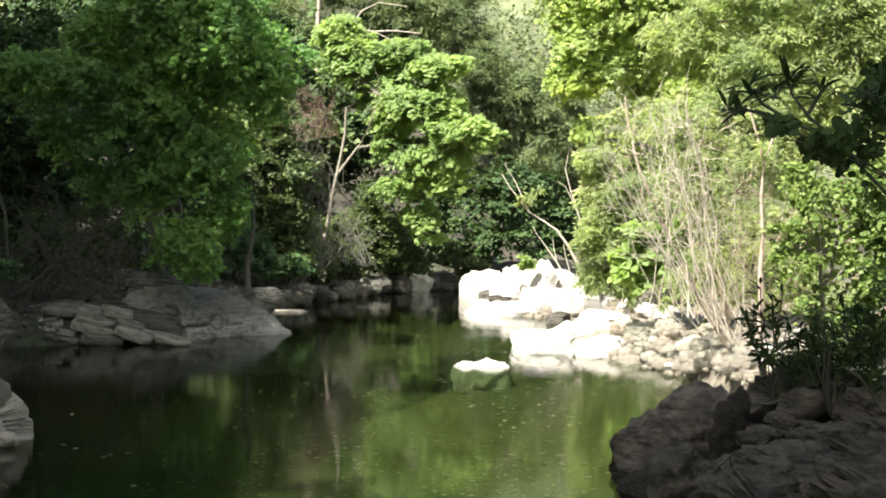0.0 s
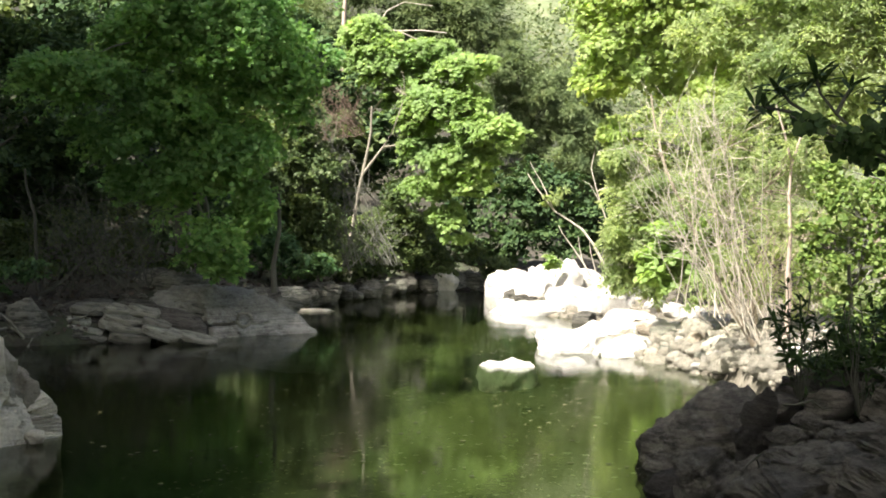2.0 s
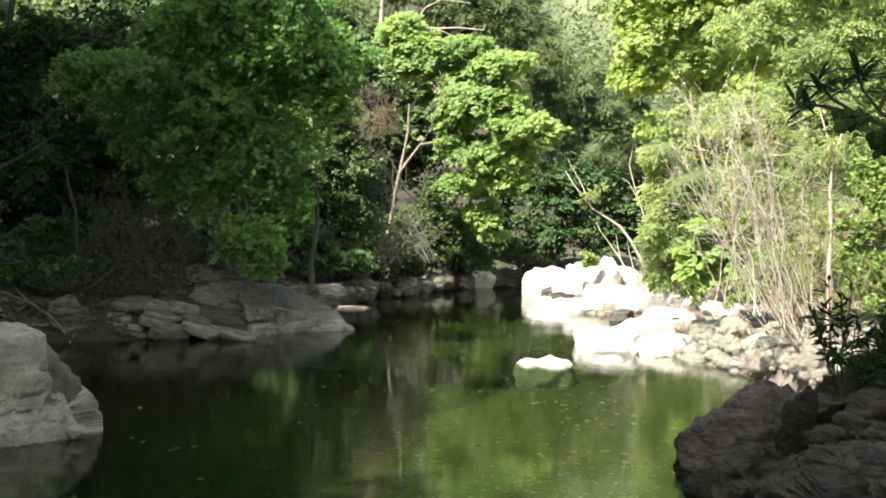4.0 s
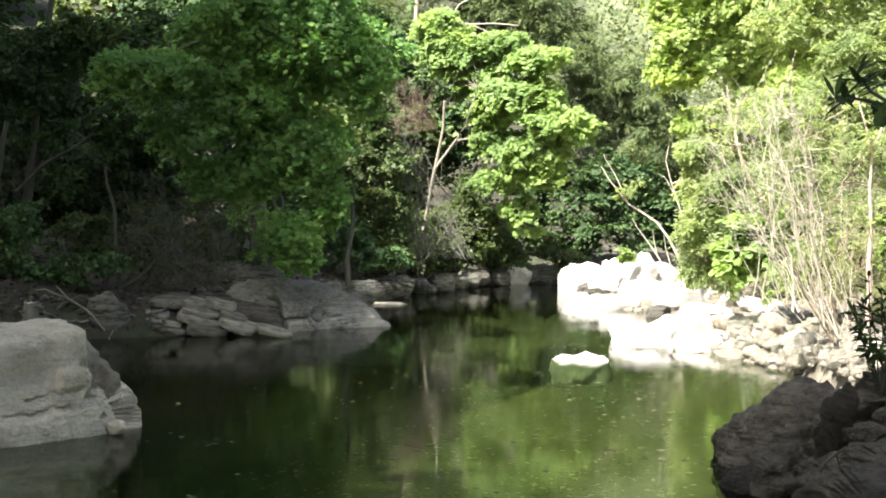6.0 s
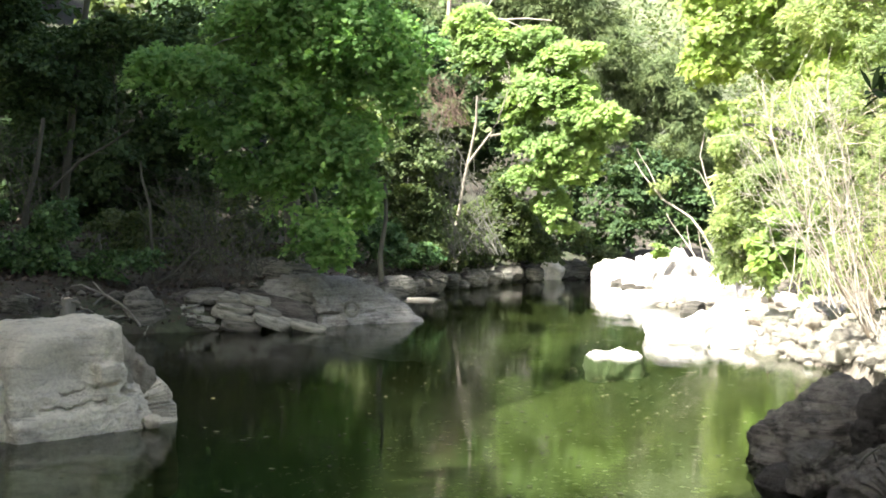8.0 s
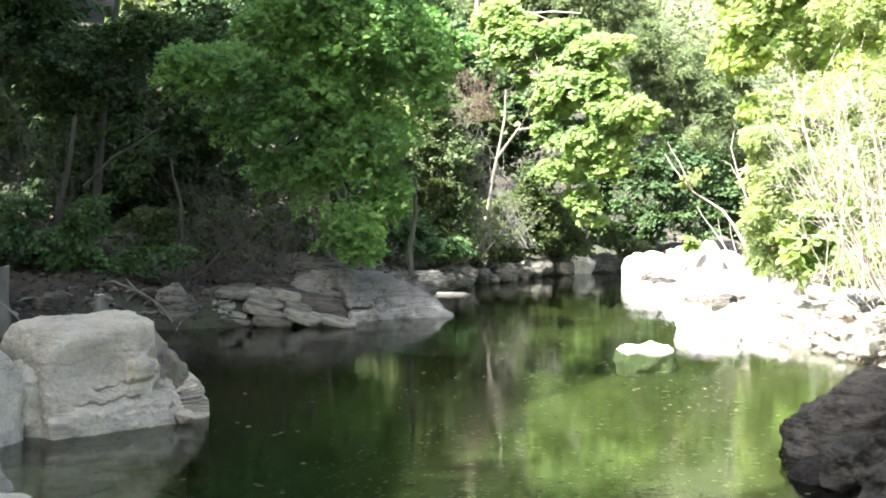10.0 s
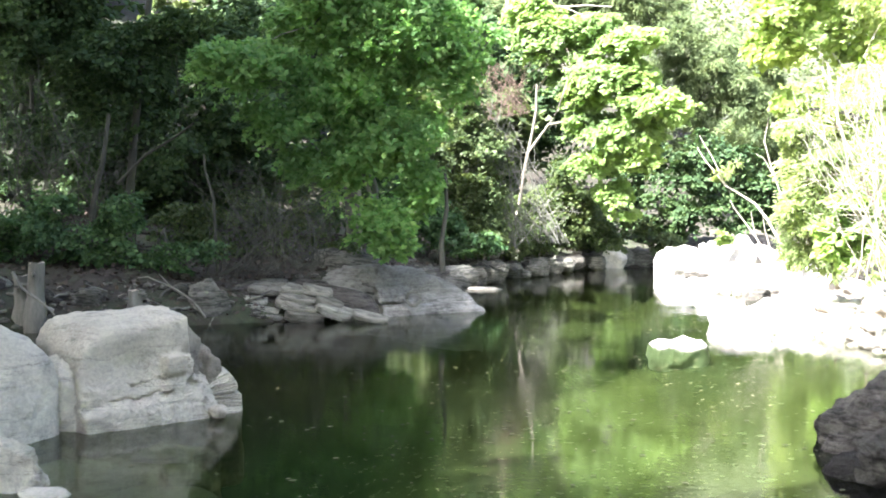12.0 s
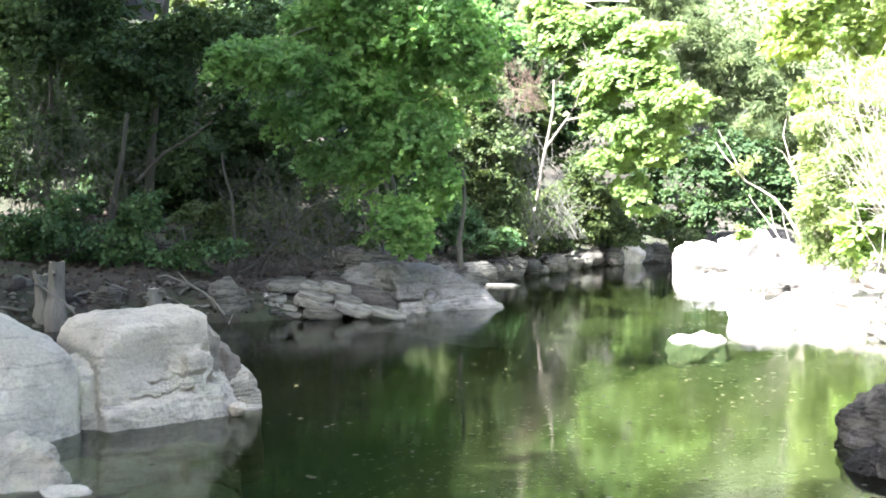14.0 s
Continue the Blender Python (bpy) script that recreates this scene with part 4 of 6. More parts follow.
def tree(name, label, category, foot, top, blobs, count, per, reach, size, outline, leaf, bark, r0=0.16, group="", arms=6, twigs=70, way=None, extra=(), **kw):
    """A tapered trunk, limbs to the parts of the crown, twigs and a crown of separate leaves."""
    t = thing(name, label, category, foot, group)
    f = np.array(foot, float)
    rel = np.array(blobs, float)
    rel[:, :3] -= f
    stem = bent((0, 0, -0.2), np.array(top, float) - f, 9, 0.12) if way is None else np.array(way, float) - f
    trunk = tubes("trunk", [(stem, r0, r0 * 0.45)], bark, t, 8)
    p, n, a, core = sprays(rel, count, per, reach, **kw)
    order = rng.permutation(len(rel))[:arms]
    ends = []
    for w, r in extra:
        tubes("limb", [(np.array(w, float) - f, r, r * 0.35)], bark, trunk, 6)
        ends += [np.array(w[-1]) - f, np.array(w[len(w) // 2]) - f]
    for i in order:
        c = rel[i, :3]
        start = stem[int(rng.integers(len(stem) // 2, len(stem)))]
        way = bent(start, c, 7, 0.18)
        tubes("limb", [(way, r0 * 0.42, r0 * 0.12)], bark, trunk, 6)
        ends += [way[4], way[6]]
    if ends:
        ends = np.array(ends)
        ways = []
        for c in core[rng.choice(len(core), min(twigs, len(core)), replace=False)]:
            s = ends[np.argmin(np.linalg.norm(ends - c, axis=1))]
            ways.append((bent(s, c, 5, 0.2), max(0.008, r0 * 0.1), 0.003))
        stuff_mesh(tubes("twig_tangle", ways, bark, t, 4))
    leaves("crown", p, n, a, size * rng.uniform(0.55, 1.3, len(p)), outline, leaf, t)
    return t


def thicket(name, label, category, foot, feet, tips, count, r0, bark, wobble=0.16, forks=3, sides=4, group=""):
    """Many thin stems from feet to tips, forking on the way."""
    t = thing(name, label, category, foot, group)
    f = np.array(foot, float)
    feet, tips = np.array(feet, float) - f, np.array(tips, float) - f
    for i in range(count):
        a = feet[int(rng.integers(0, len(feet)))] + rng.normal(size=3) * (0.12, 0.12, 0.02)
        b = tips[int(rng.integers(0, len(tips)))] + rng.normal(size=3) * (0.16, 0.2, 0.16)
        w = bent(a, b, 9, wobble)
        r = r0 * rng.uniform(0.5, 1.2)
        ways = [(w, r, r * 0.25)]
        ln = np.linalg.norm(b - a)
        for _ in range(forks):
            k = int(rng.integers(3, 8))
            e = w[k] + unit(w[k] - w[k - 1] + rng.normal(size=3) * 0.35) * ln * rng.uniform(0.1, 0.26)
            ways.append((bent(w[k], e, 5, wobble), r * 0.5, r * 0.15))
        tubes("stem", ways, bark, t, sides)
    return t


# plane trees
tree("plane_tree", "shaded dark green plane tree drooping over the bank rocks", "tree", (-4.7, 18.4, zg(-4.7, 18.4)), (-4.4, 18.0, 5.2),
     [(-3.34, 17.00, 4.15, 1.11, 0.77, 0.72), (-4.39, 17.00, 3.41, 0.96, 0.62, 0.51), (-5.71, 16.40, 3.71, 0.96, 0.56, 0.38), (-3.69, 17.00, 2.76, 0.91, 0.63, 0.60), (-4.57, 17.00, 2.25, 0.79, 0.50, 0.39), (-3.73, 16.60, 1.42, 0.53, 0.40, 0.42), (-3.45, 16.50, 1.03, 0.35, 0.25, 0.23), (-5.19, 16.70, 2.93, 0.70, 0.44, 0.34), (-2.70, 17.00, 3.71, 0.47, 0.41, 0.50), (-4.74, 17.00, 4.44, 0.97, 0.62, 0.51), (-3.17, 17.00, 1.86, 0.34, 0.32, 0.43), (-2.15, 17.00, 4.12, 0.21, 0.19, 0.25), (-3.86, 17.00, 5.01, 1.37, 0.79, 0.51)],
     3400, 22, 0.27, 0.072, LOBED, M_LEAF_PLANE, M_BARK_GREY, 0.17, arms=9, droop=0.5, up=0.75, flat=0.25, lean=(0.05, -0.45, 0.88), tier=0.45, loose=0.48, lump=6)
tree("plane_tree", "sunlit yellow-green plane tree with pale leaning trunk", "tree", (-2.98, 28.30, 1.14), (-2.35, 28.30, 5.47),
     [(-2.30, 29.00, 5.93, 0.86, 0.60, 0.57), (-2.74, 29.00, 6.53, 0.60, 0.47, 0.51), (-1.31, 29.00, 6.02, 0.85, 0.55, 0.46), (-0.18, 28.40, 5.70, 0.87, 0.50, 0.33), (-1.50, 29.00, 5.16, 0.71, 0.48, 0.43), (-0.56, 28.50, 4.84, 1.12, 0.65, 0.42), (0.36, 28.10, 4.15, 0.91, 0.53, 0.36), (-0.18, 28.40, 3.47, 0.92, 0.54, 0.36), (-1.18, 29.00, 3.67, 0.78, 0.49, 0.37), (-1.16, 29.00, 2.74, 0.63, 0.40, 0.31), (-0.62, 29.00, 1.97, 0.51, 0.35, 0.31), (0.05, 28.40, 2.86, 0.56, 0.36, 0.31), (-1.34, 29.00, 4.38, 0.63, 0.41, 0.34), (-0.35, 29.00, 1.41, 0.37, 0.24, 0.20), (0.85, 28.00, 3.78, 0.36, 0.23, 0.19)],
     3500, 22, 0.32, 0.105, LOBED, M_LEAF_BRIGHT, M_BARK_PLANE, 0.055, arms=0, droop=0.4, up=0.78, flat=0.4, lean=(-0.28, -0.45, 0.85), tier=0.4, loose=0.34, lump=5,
     way=[(-3.01, 28.30, 0.98), (-2.94, 28.30, 1.28), (-2.83, 28.30, 1.91), (-2.76, 28.30, 2.47), (-2.66, 28.30, 2.96), (-2.55, 28.30, 3.52), (-2.47, 28.30, 4.01), (-2.47, 28.30, 4.43), (-2.46, 28.30, 4.64)], extra=[([(-2.66, 28.30, 2.96), (-2.40, 28.30, 3.32), (-2.17, 28.30, 3.64), (-1.96, 28.30, 3.98), (-1.80, 28.30, 4.44), (-1.64, 28.30, 4.93)], 0.04), ([(-2.23, 29.00, 3.69), (-1.54, 29.00, 3.81), (-0.69, 29.00, 3.90), (0.17, 29.00, 3.99)], 0.03), ([(-2.52, 29.00, 4.57), (-2.00, 29.00, 5.29), (-1.01, 29.00, 5.67), (-0.01, 29.00, 5.62)], 0.035), ([(-1.84, 29.00, 4.51), (-1.27, 29.00, 4.60), (-0.42, 29.00, 4.69)], 0.025), ([(-1.24, 29.00, 3.17), (-0.95, 29.00, 2.61), (-0.57, 29.00, 1.76)], 0.015)])
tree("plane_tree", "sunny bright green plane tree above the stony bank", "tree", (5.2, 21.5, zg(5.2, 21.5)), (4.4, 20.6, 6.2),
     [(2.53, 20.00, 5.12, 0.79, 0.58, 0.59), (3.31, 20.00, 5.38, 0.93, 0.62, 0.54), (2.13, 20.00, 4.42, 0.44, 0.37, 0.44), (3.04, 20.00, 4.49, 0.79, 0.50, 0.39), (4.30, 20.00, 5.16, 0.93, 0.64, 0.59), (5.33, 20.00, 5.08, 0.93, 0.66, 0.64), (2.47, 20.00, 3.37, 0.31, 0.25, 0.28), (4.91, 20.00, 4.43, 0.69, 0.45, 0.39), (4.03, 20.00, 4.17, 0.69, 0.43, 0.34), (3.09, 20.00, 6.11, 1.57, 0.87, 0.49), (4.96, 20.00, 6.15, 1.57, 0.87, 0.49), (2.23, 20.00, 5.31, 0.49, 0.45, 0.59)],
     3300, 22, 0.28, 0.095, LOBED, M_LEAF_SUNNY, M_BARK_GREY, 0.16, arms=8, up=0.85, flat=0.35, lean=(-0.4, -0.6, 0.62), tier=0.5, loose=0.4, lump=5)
# willow-like growth of the sunny bank
tree("willow_bush", "yellow-green willow bush on the stony bank", "bush", (2.83, 17.00, 0.67), (2.73, 17.00, 1.59),
     [(2.32, 17.00, 1.59, 0.40, 0.43, 0.63), (2.81, 17.00, 1.43, 0.50, 0.42, 0.50), (2.49, 17.00, 0.94, 0.50, 0.31, 0.23), (3.05, 17.00, 2.10, 0.50, 0.40, 0.46), (2.54, 17.00, 2.22, 0.50, 0.37, 0.38), (3.36, 17.00, 1.52, 0.35, 0.39, 0.59), (2.15, 17.00, 1.08, 0.25, 0.25, 0.34), (2.28, 17.00, 2.59, 0.33, 0.28, 0.33)],
     1500, 22, 0.20, 0.085, NEEDLE * (1, 1.6, 1), M_LEAF_WILLOW, M_BARK_TAN, 0.03, arms=6, lean=(-0.25, -0.42, 0.8))
tree("willow_bush", "bright broad-leaved shrub in the willow thicket", "bush", (3.06, 16.00, 0.82), (3.00, 16.00, 1.37),
     [(2.88, 16.00, 1.52, 0.32, 0.28, 0.35), (3.16, 16.00, 1.29, 0.28, 0.25, 0.32), (2.65, 16.00, 1.20, 0.28, 0.23, 0.28), (3.39, 16.00, 1.61, 0.24, 0.26, 0.39)], 260, 18, 0.18, 0.10, ROUND, M_LEAF_BRIGHT, M_BARK_TAN, 0.025, arms=3)
tree("willow_tree", "fine-leaved pale green willow behind bare stems", "tree", (5.6, 15.2, zg(5.6, 15.2)), (5.0, 15.0, 4.2),
     [(4.84, 15.00, 4.30, 0.81, 0.56, 0.51), (5.55, 15.00, 4.24, 0.44, 0.46, 0.66), (3.10, 15.00, 3.12, 0.66, 0.43, 0.37), (4.13, 15.00, 3.40, 0.74, 0.48, 0.40), (4.79, 15.00, 3.49, 0.66, 0.45, 0.40), (3.49, 15.00, 2.51, 0.66, 0.50, 0.52), (4.23, 15.00, 2.60, 0.59, 0.46, 0.52), (4.74, 15.00, 2.83, 0.52, 0.40, 0.44), (3.05, 15.00, 2.27, 0.37, 0.31, 0.37), (5.53, 15.00, 3.44, 0.44, 0.37, 0.44), (3.90, 15.00, 3.91, 0.59, 0.40, 0.37), (4.61, 15.00, 4.96, 1.03, 0.59, 0.37), (3.1, 15.3, 4.3, 0.5, 0.4, 0.35), (3.7, 15.3, 4.5, 0.6, 0.4, 0.4), (5.3, 15.2, 4.7, 0.6, 0.5, 0.5), (3.9, 15.2, 3.0, 0.7, 0.4, 0.5)],
     3600, 20, 0.24, 0.10, NEEDLE * (1, 1.4, 1), M_LEAF_WILLOW, M_BARK_TAN, 0.06, arms=9, lean=(-0.25, -0.42, 0.8))
tree("leafy_shrub", "round-leaved green shrub on the sunny bank", "shrub", (3.31, 10.00, 0.55), (3.28, 10.00, 1.63),
     [(3.12, 10.00, 2.07, 0.27, 0.21, 0.22), (3.45, 10.00, 1.76, 0.37, 0.30, 0.34), (3.04, 10.00, 1.38, 0.22, 0.21, 0.27), (3.68, 10.00, 2.09, 0.24, 0.25, 0.37), (3.66, 10.00, 1.30, 0.29, 0.25, 0.32), (3.24, 10.00, 1.02, 0.25, 0.18, 0.19), (2.91, 10.00, 1.63, 0.15, 0.14, 0.20), (3.54, 10.00, 0.85, 0.30, 0.21, 0.20), (3.82, 10.00, 1.65, 0.20, 0.25, 0.39), (4.03, 10.00, 1.26, 0.30, 0.33, 0.49)],
     640, 20, 0.19, 0.04, ROUND, M_LEAF_MID, M_BARK_GREY, 0.03, arms=6, lean=(-0.25, -0.42, 0.8))
tree("willow_bush", "sparse willow shoots among bare stems", "bush", (3.23, 12.60, 0.50), (3.01, 12.60, 1.62),
     [(2.06, 12.60, 2.46, 0.31, 0.29, 0.37), (2.44, 12.60, 2.16, 0.31, 0.31, 0.43), (2.80, 12.60, 2.61, 0.37, 0.34, 0.43), (3.19, 12.60, 2.12, 0.37, 0.36, 0.50), (3.36, 12.60, 2.74, 0.31, 0.29, 0.37), (2.89, 12.60, 1.55, 0.37, 0.31, 0.37), (2.36, 12.60, 2.84, 0.31, 0.26, 0.31), (3.74, 12.60, 2.38, 0.25, 0.29, 0.43)],
     420, 16, 0.22, 0.06, NEEDLE * (1, 1.4, 1), M_LEAF_WILLOW, M_BARK_TAN, 0.012, arms=5, lean=(-0.25, -0.42, 0.8))
tree("willow_bush", "low willow scrub rooted behind bank stones", "bush", (3.66, 14.60, 0.72), (3.61, 14.60, 1.12),
     [(3.18, 14.60, 0.93, 0.32, 0.23, 0.22), (3.65, 14.60, 1.05, 0.36, 0.27, 0.29), (4.08, 14.60, 0.91, 0.32, 0.24, 0.24), (4.44, 14.60, 1.07, 0.36, 0.27, 0.29), (2.86, 14.60, 0.85, 0.26, 0.17, 0.14), (4.80, 14.60, 0.93, 0.43, 0.33, 0.36), (3.43, 14.60, 1.26, 0.36, 0.25, 0.24), (4.00, 14.60, 1.42, 0.43, 0.30, 0.29)], 620, 18, 0.2, 0.075, NEEDLE * (1, 1.6, 1), M_LEAF_WILLOW, M_BARK_TAN, 0.02, arms=5, lean=(-0.25, -0.42, 0.8))
# bare shrub and stems
thicket("bare_shrub", "leafless pale shrub with many whitish stems", "shrub", (3.00, 12.30, 0.53), [(3.06, 12.30, 0.50), (2.97, 12.30, 0.59), (2.81, 12.30, 0.67), (3.18, 12.30, 0.53), (2.63, 12.30, 0.76), (3.33, 12.30, 0.53), (2.48, 12.30, 0.85)],
        [(1.88, 12.30, 2.92), (1.99, 12.30, 3.17), (2.17, 12.30, 3.29), (2.35, 12.30, 3.24), (2.27, 12.30, 2.99), (2.54, 12.30, 3.00), (2.66, 12.30, 3.12), (1.83, 12.30, 2.62), (2.12, 12.30, 2.75), (2.43, 12.30, 2.76), (1.64, 12.30, 2.74), (2.79, 12.30, 2.70), (2.07, 12.30, 2.32), (1.74, 12.30, 2.32)], 34, 0.0075, M_BARK_PALE, 0.22, 8)
bare = thing("leaning_stem", "pale leaning dead stem rooted in stones", "dead tree", (3.22, 12.90, 0.40))
stem_way = np.array([(3.22, 12.90, 0.40), (3.06, 12.90, 0.66), (2.83, 12.90, 1.04), (2.61, 12.90, 1.48), (2.41, 12.90, 1.86), (2.18, 12.90, 2.36), (2.05, 12.90, 2.83), (2.00, 12.90, 3.18)]) - np.array(bare.location)
tubes("trunk", [(stem_way, 0.04, 0.009)], M_BARK_TAN, bare, 7)
thicket("bare_shrub", "tan tangle of dry stems behind stones", "shrub", (3.58, 14.00, 0.59), [(3.10, 14.00, 0.65), (3.37, 14.00, 0.65), (3.65, 14.00, 0.69), (3.92, 14.00, 0.67), (4.20, 14.00, 0.67)],
        [(2.78, 14.00, 2.23), (3.05, 14.00, 2.58), (3.32, 14.00, 2.72), (3.53, 14.00, 2.45), (3.80, 14.00, 2.73), (4.08, 14.00, 2.46), (4.23, 14.00, 2.12), (3.20, 14.00, 1.89), (3.68, 14.00, 1.90), (2.86, 14.00, 1.61), (4.36, 14.00, 2.61), (3.45, 14.00, 3.14), (3.93, 14.00, 3.01)], 48, 0.005, M_BARK_TAN, 0.26, 7)
pink = thing("slender_tree", "slender pinkish-barked sapling trunk in sunlight", "tree", (3.43, 12.40, 0.59))
pink_way = np.array([(3.43, 12.40, 0.53), (3.45, 12.40, 0.89), (3.43, 12.40, 1.26), (3.45, 12.40, 1.63), (3.42, 12.40, 2.06), (3.44, 12.40, 2.42), (3.36, 12.40, 2.72), (3.26, 12.40, 3.03)]) - np.array(pink.location)
tubes("trunk", [(pink_way, 0.034, 0.008)], M_BARK_PINK, pink, 8)
tubes("limb", [(np.array([(3.43, 12.40, 2.36), (3.52, 12.40, 2.67), (3.66, 12.40, 2.91)]) - np.array(pink.location), 0.018, 0.006)], M_BARK_PINK, pink, 6)
# dead branch reaching over the white rocks
dead = thing("dead_branch", "curved bare branch reaching over white rocks", "branch", (2.49, 20.50, 0.95))
for w, r in (([(2.49, 20.50, 0.93), (2.39, 20.50, 1.12), (2.23, 20.50, 1.42), (2.02, 20.50, 1.69), (1.79, 20.50, 1.84), (1.51, 20.50, 2.01), (1.33, 20.50, 2.24), (1.17, 20.50, 2.43), (1.02, 20.50, 2.67)], 0.05), ([(1.51, 20.50, 2.01), (1.40, 20.50, 2.26), (1.26, 20.50, 2.54), (1.12, 20.50, 2.76), (1.06, 20.50, 2.88)], 0.025),
             ([(2.19, 20.50, 0.86), (2.04, 20.50, 1.11), (1.86, 20.50, 1.36), (1.67, 20.50, 1.61), (1.59, 20.50, 1.76)], 0.03), ([(2.04, 20.50, 1.11), (1.98, 20.50, 1.36), (1.95, 20.50, 1.56)], 0.02), ([(2.27, 20.50, 0.96), (2.18, 20.50, 1.27), (2.15, 20.50, 1.47)], 0.02),
             ([(2.49, 20.50, 0.93), (2.58, 20.50, 1.38), (2.47, 20.50, 1.78), (2.26, 20.50, 2.38), (2.15, 20.50, 2.78), (2.22, 20.50, 3.18)], 0.035), ([(2.26, 20.50, 2.38), (2.51, 20.50, 2.48), (2.76, 20.50, 2.34), (3.02, 20.50, 2.19)], 0.02), ([(2.37, 20.50, 2.08), (2.15, 20.50, 2.48), (2.00, 20.50, 2.57)], 0.015)):
    tubes("limb", [(np.array(w) - np.array(dead.location), r * 0.65, r * 0.2)], M_BARK_PALE, dead, 6)
lp, ln_, la, _ = sprays([(1.50, 20.50, 2.31, 0.20, 0.15, 0.16), (1.40, 20.50, 2.21, 0.12, 0.09, 0.10)], 14, 14, 0.16)
leaves("foliage", lp - np.array(dead.location), ln_, la, np.full(len(lp), 0.13), LANCE, M_LEAF_WILLOW, dead, "small tuft of narrow green leaves")
tree("seedling", "small bright green seedling on a white rock", "plant", (1.93, 25.00, 0.81), (1.88, 25.00, 1.03),
     [(1.83, 25.00, 1.05, 0.12, 0.12, 0.17), (1.99, 25.00, 0.93, 0.15, 0.11, 0.12), (1.86, 25.00, 0.90, 0.12, 0.09, 0.10)], 30, 14, 0.09, 0.09, KITE, M_LEAF_BRIGHT, M_BARK_TAN, 0.01, arms=2, twigs=6)

# pines on the slope behind
pines = [((2.46, 41.00, 0.48), (1.78, 41.00, 7.93), [(1.41, 41.00, 6.31, 1.21, 0.80, 0.68), (2.61, 41.00, 6.94, 1.01, 0.71, 0.68), (1.18, 41.00, 7.81, 1.01, 0.64, 0.52), (3.35, 41.00, 5.39, 0.93, 0.68, 0.68), (2.25, 41.00, 4.96, 1.21, 0.75, 0.56), (2.97, 39.00, 4.01, 0.81, 0.52, 0.42), (0.15, 41.00, 8.70, 1.01, 0.64, 0.52), (3.94, 41.00, 6.17, 0.60, 0.54, 0.68), (-0.07, 41.00, 9.70, 1.21, 0.73, 0.52), (2.33, 41.00, 6.13, 1.41, 0.80, 0.48), (3.42, 41.00, 6.96, 0.60, 0.46, 0.48), (1.78, 40.5, 7.1, 0.9, 0.7, 0.6), (2.81, 40.5, 6.5, 0.8, 0.6, 0.6), (2.2, 40.5, 5.9, 0.9, 0.7, 0.6), (1.0, 40.5, 7.2, 0.9, 0.7, 0.6), (4.05, 40.5, 5.0, 0.7, 0.6, 0.6), (3.4, 40.5, 5.9, 0.7, 0.6, 0.6)]),
         ((-4.19, 38.00, 0.98), (-4.28, 38.00, 10.68), [(-4.34, 38.00, 8.08, 1.31, 0.75, 0.48), (-1.92, 38.00, 8.50, 1.31, 0.75, 0.48), (-2.87, 38.00, 9.41, 1.68, 0.94, 0.56), (-5.48, 38.00, 8.80, 1.12, 0.70, 0.56), (-0.98, 38.00, 8.15, 1.12, 0.66, 0.45), (-3.57, 38.00, 6.79, 0.75, 0.50, 0.45), (-0.62, 38.00, 8.90, 1.31, 0.78, 0.56), (-1.91, 38.00, 7.76, 0.93, 0.55, 0.37)]),
         ((0.62, 47.00, 0.27), (0.27, 47.00, 10.66), [(-0.07, 47.00, 10.42, 1.38, 0.97, 0.92), (-0.33, 47.00, 11.56, 1.85, 1.16, 0.92), (1.43, 47.00, 5.38, 1.16, 0.87, 0.92), (1.93, 47.00, 3.54, 0.93, 0.78, 0.92), (0.64, 47.00, 9.51, 1.39, 0.81, 0.55)]),
         ((4.91, 44.00, 0.45), (4.77, 44.00, 8.02), [(4.55, 44.00, 6.72, 0.87, 0.82, 1.08), (4.26, 44.00, 4.99, 0.87, 0.73, 0.86), (4.83, 44.00, 3.70, 1.08, 0.91, 1.08), (3.76, 44.00, 3.46, 1.08, 0.82, 0.87), (2.90, 44.00, 3.22, 1.08, 0.82, 0.87)])]
for foot, top, blobs in pines:
    fx, fy, fz = foot
    g = zg(fx, fy)
    tree("pine_tree", "grey-green pine tree on the wooded slope", "tree", (fx, fy, g), top, blobs, 1300, 36, 0.42, 0.22, NEEDLE * (1, 0.9, 1), M_LEAF_PINE, M_BARK_DARK, 0.13, "pines of the slope", arms=8, up=0.5, droop=-0.25, flat=0.75, lean=(-0.3, -0.5, 0.7))

snag = thing("pine_snag", "reddish pine trunk with bare grey dead limbs", "tree", (-4.04, 36.00, 1.01))
for nm, w, r, bk in (("trunk", [(-4.04, 36.00, 0.84), (-4.07, 36.00, 2.96), (-4.08, 36.00, 5.26), (-4.08, 36.00, 7.03), (-4.07, 36.00, 8.09), (-4.01, 36.00, 9.85)], 0.15, M_BARK_PINK), ("limb", [(-3.89, 35.00, 7.57), (-3.49, 35.00, 7.89), (-2.97, 35.00, 7.76), (-2.28, 35.00, 7.67), (-1.59, 35.00, 7.70), (-0.82, 35.00, 7.64)], 0.045, M_BARK_PALE), ("limb", [(-2.97, 35.00, 7.76), (-2.64, 35.00, 8.28), (-2.13, 35.00, 8.55), (-1.26, 35.00, 8.45)], 0.03, M_BARK_PALE),
                     ("limb", [(-3.49, 35.00, 7.89), (-3.31, 35.00, 7.75), (-2.88, 35.00, 7.80)], 0.035, M_BARK_PALE), ("limb", [(-2.28, 35.00, 7.67), (-1.76, 35.00, 7.44), (-0.98, 35.00, 7.39)], 0.025, M_BARK_PALE)):
    tubes(nm, [(np.array(w) - np.array(snag.location), r, r * 0.35)], bk, snag, 7)

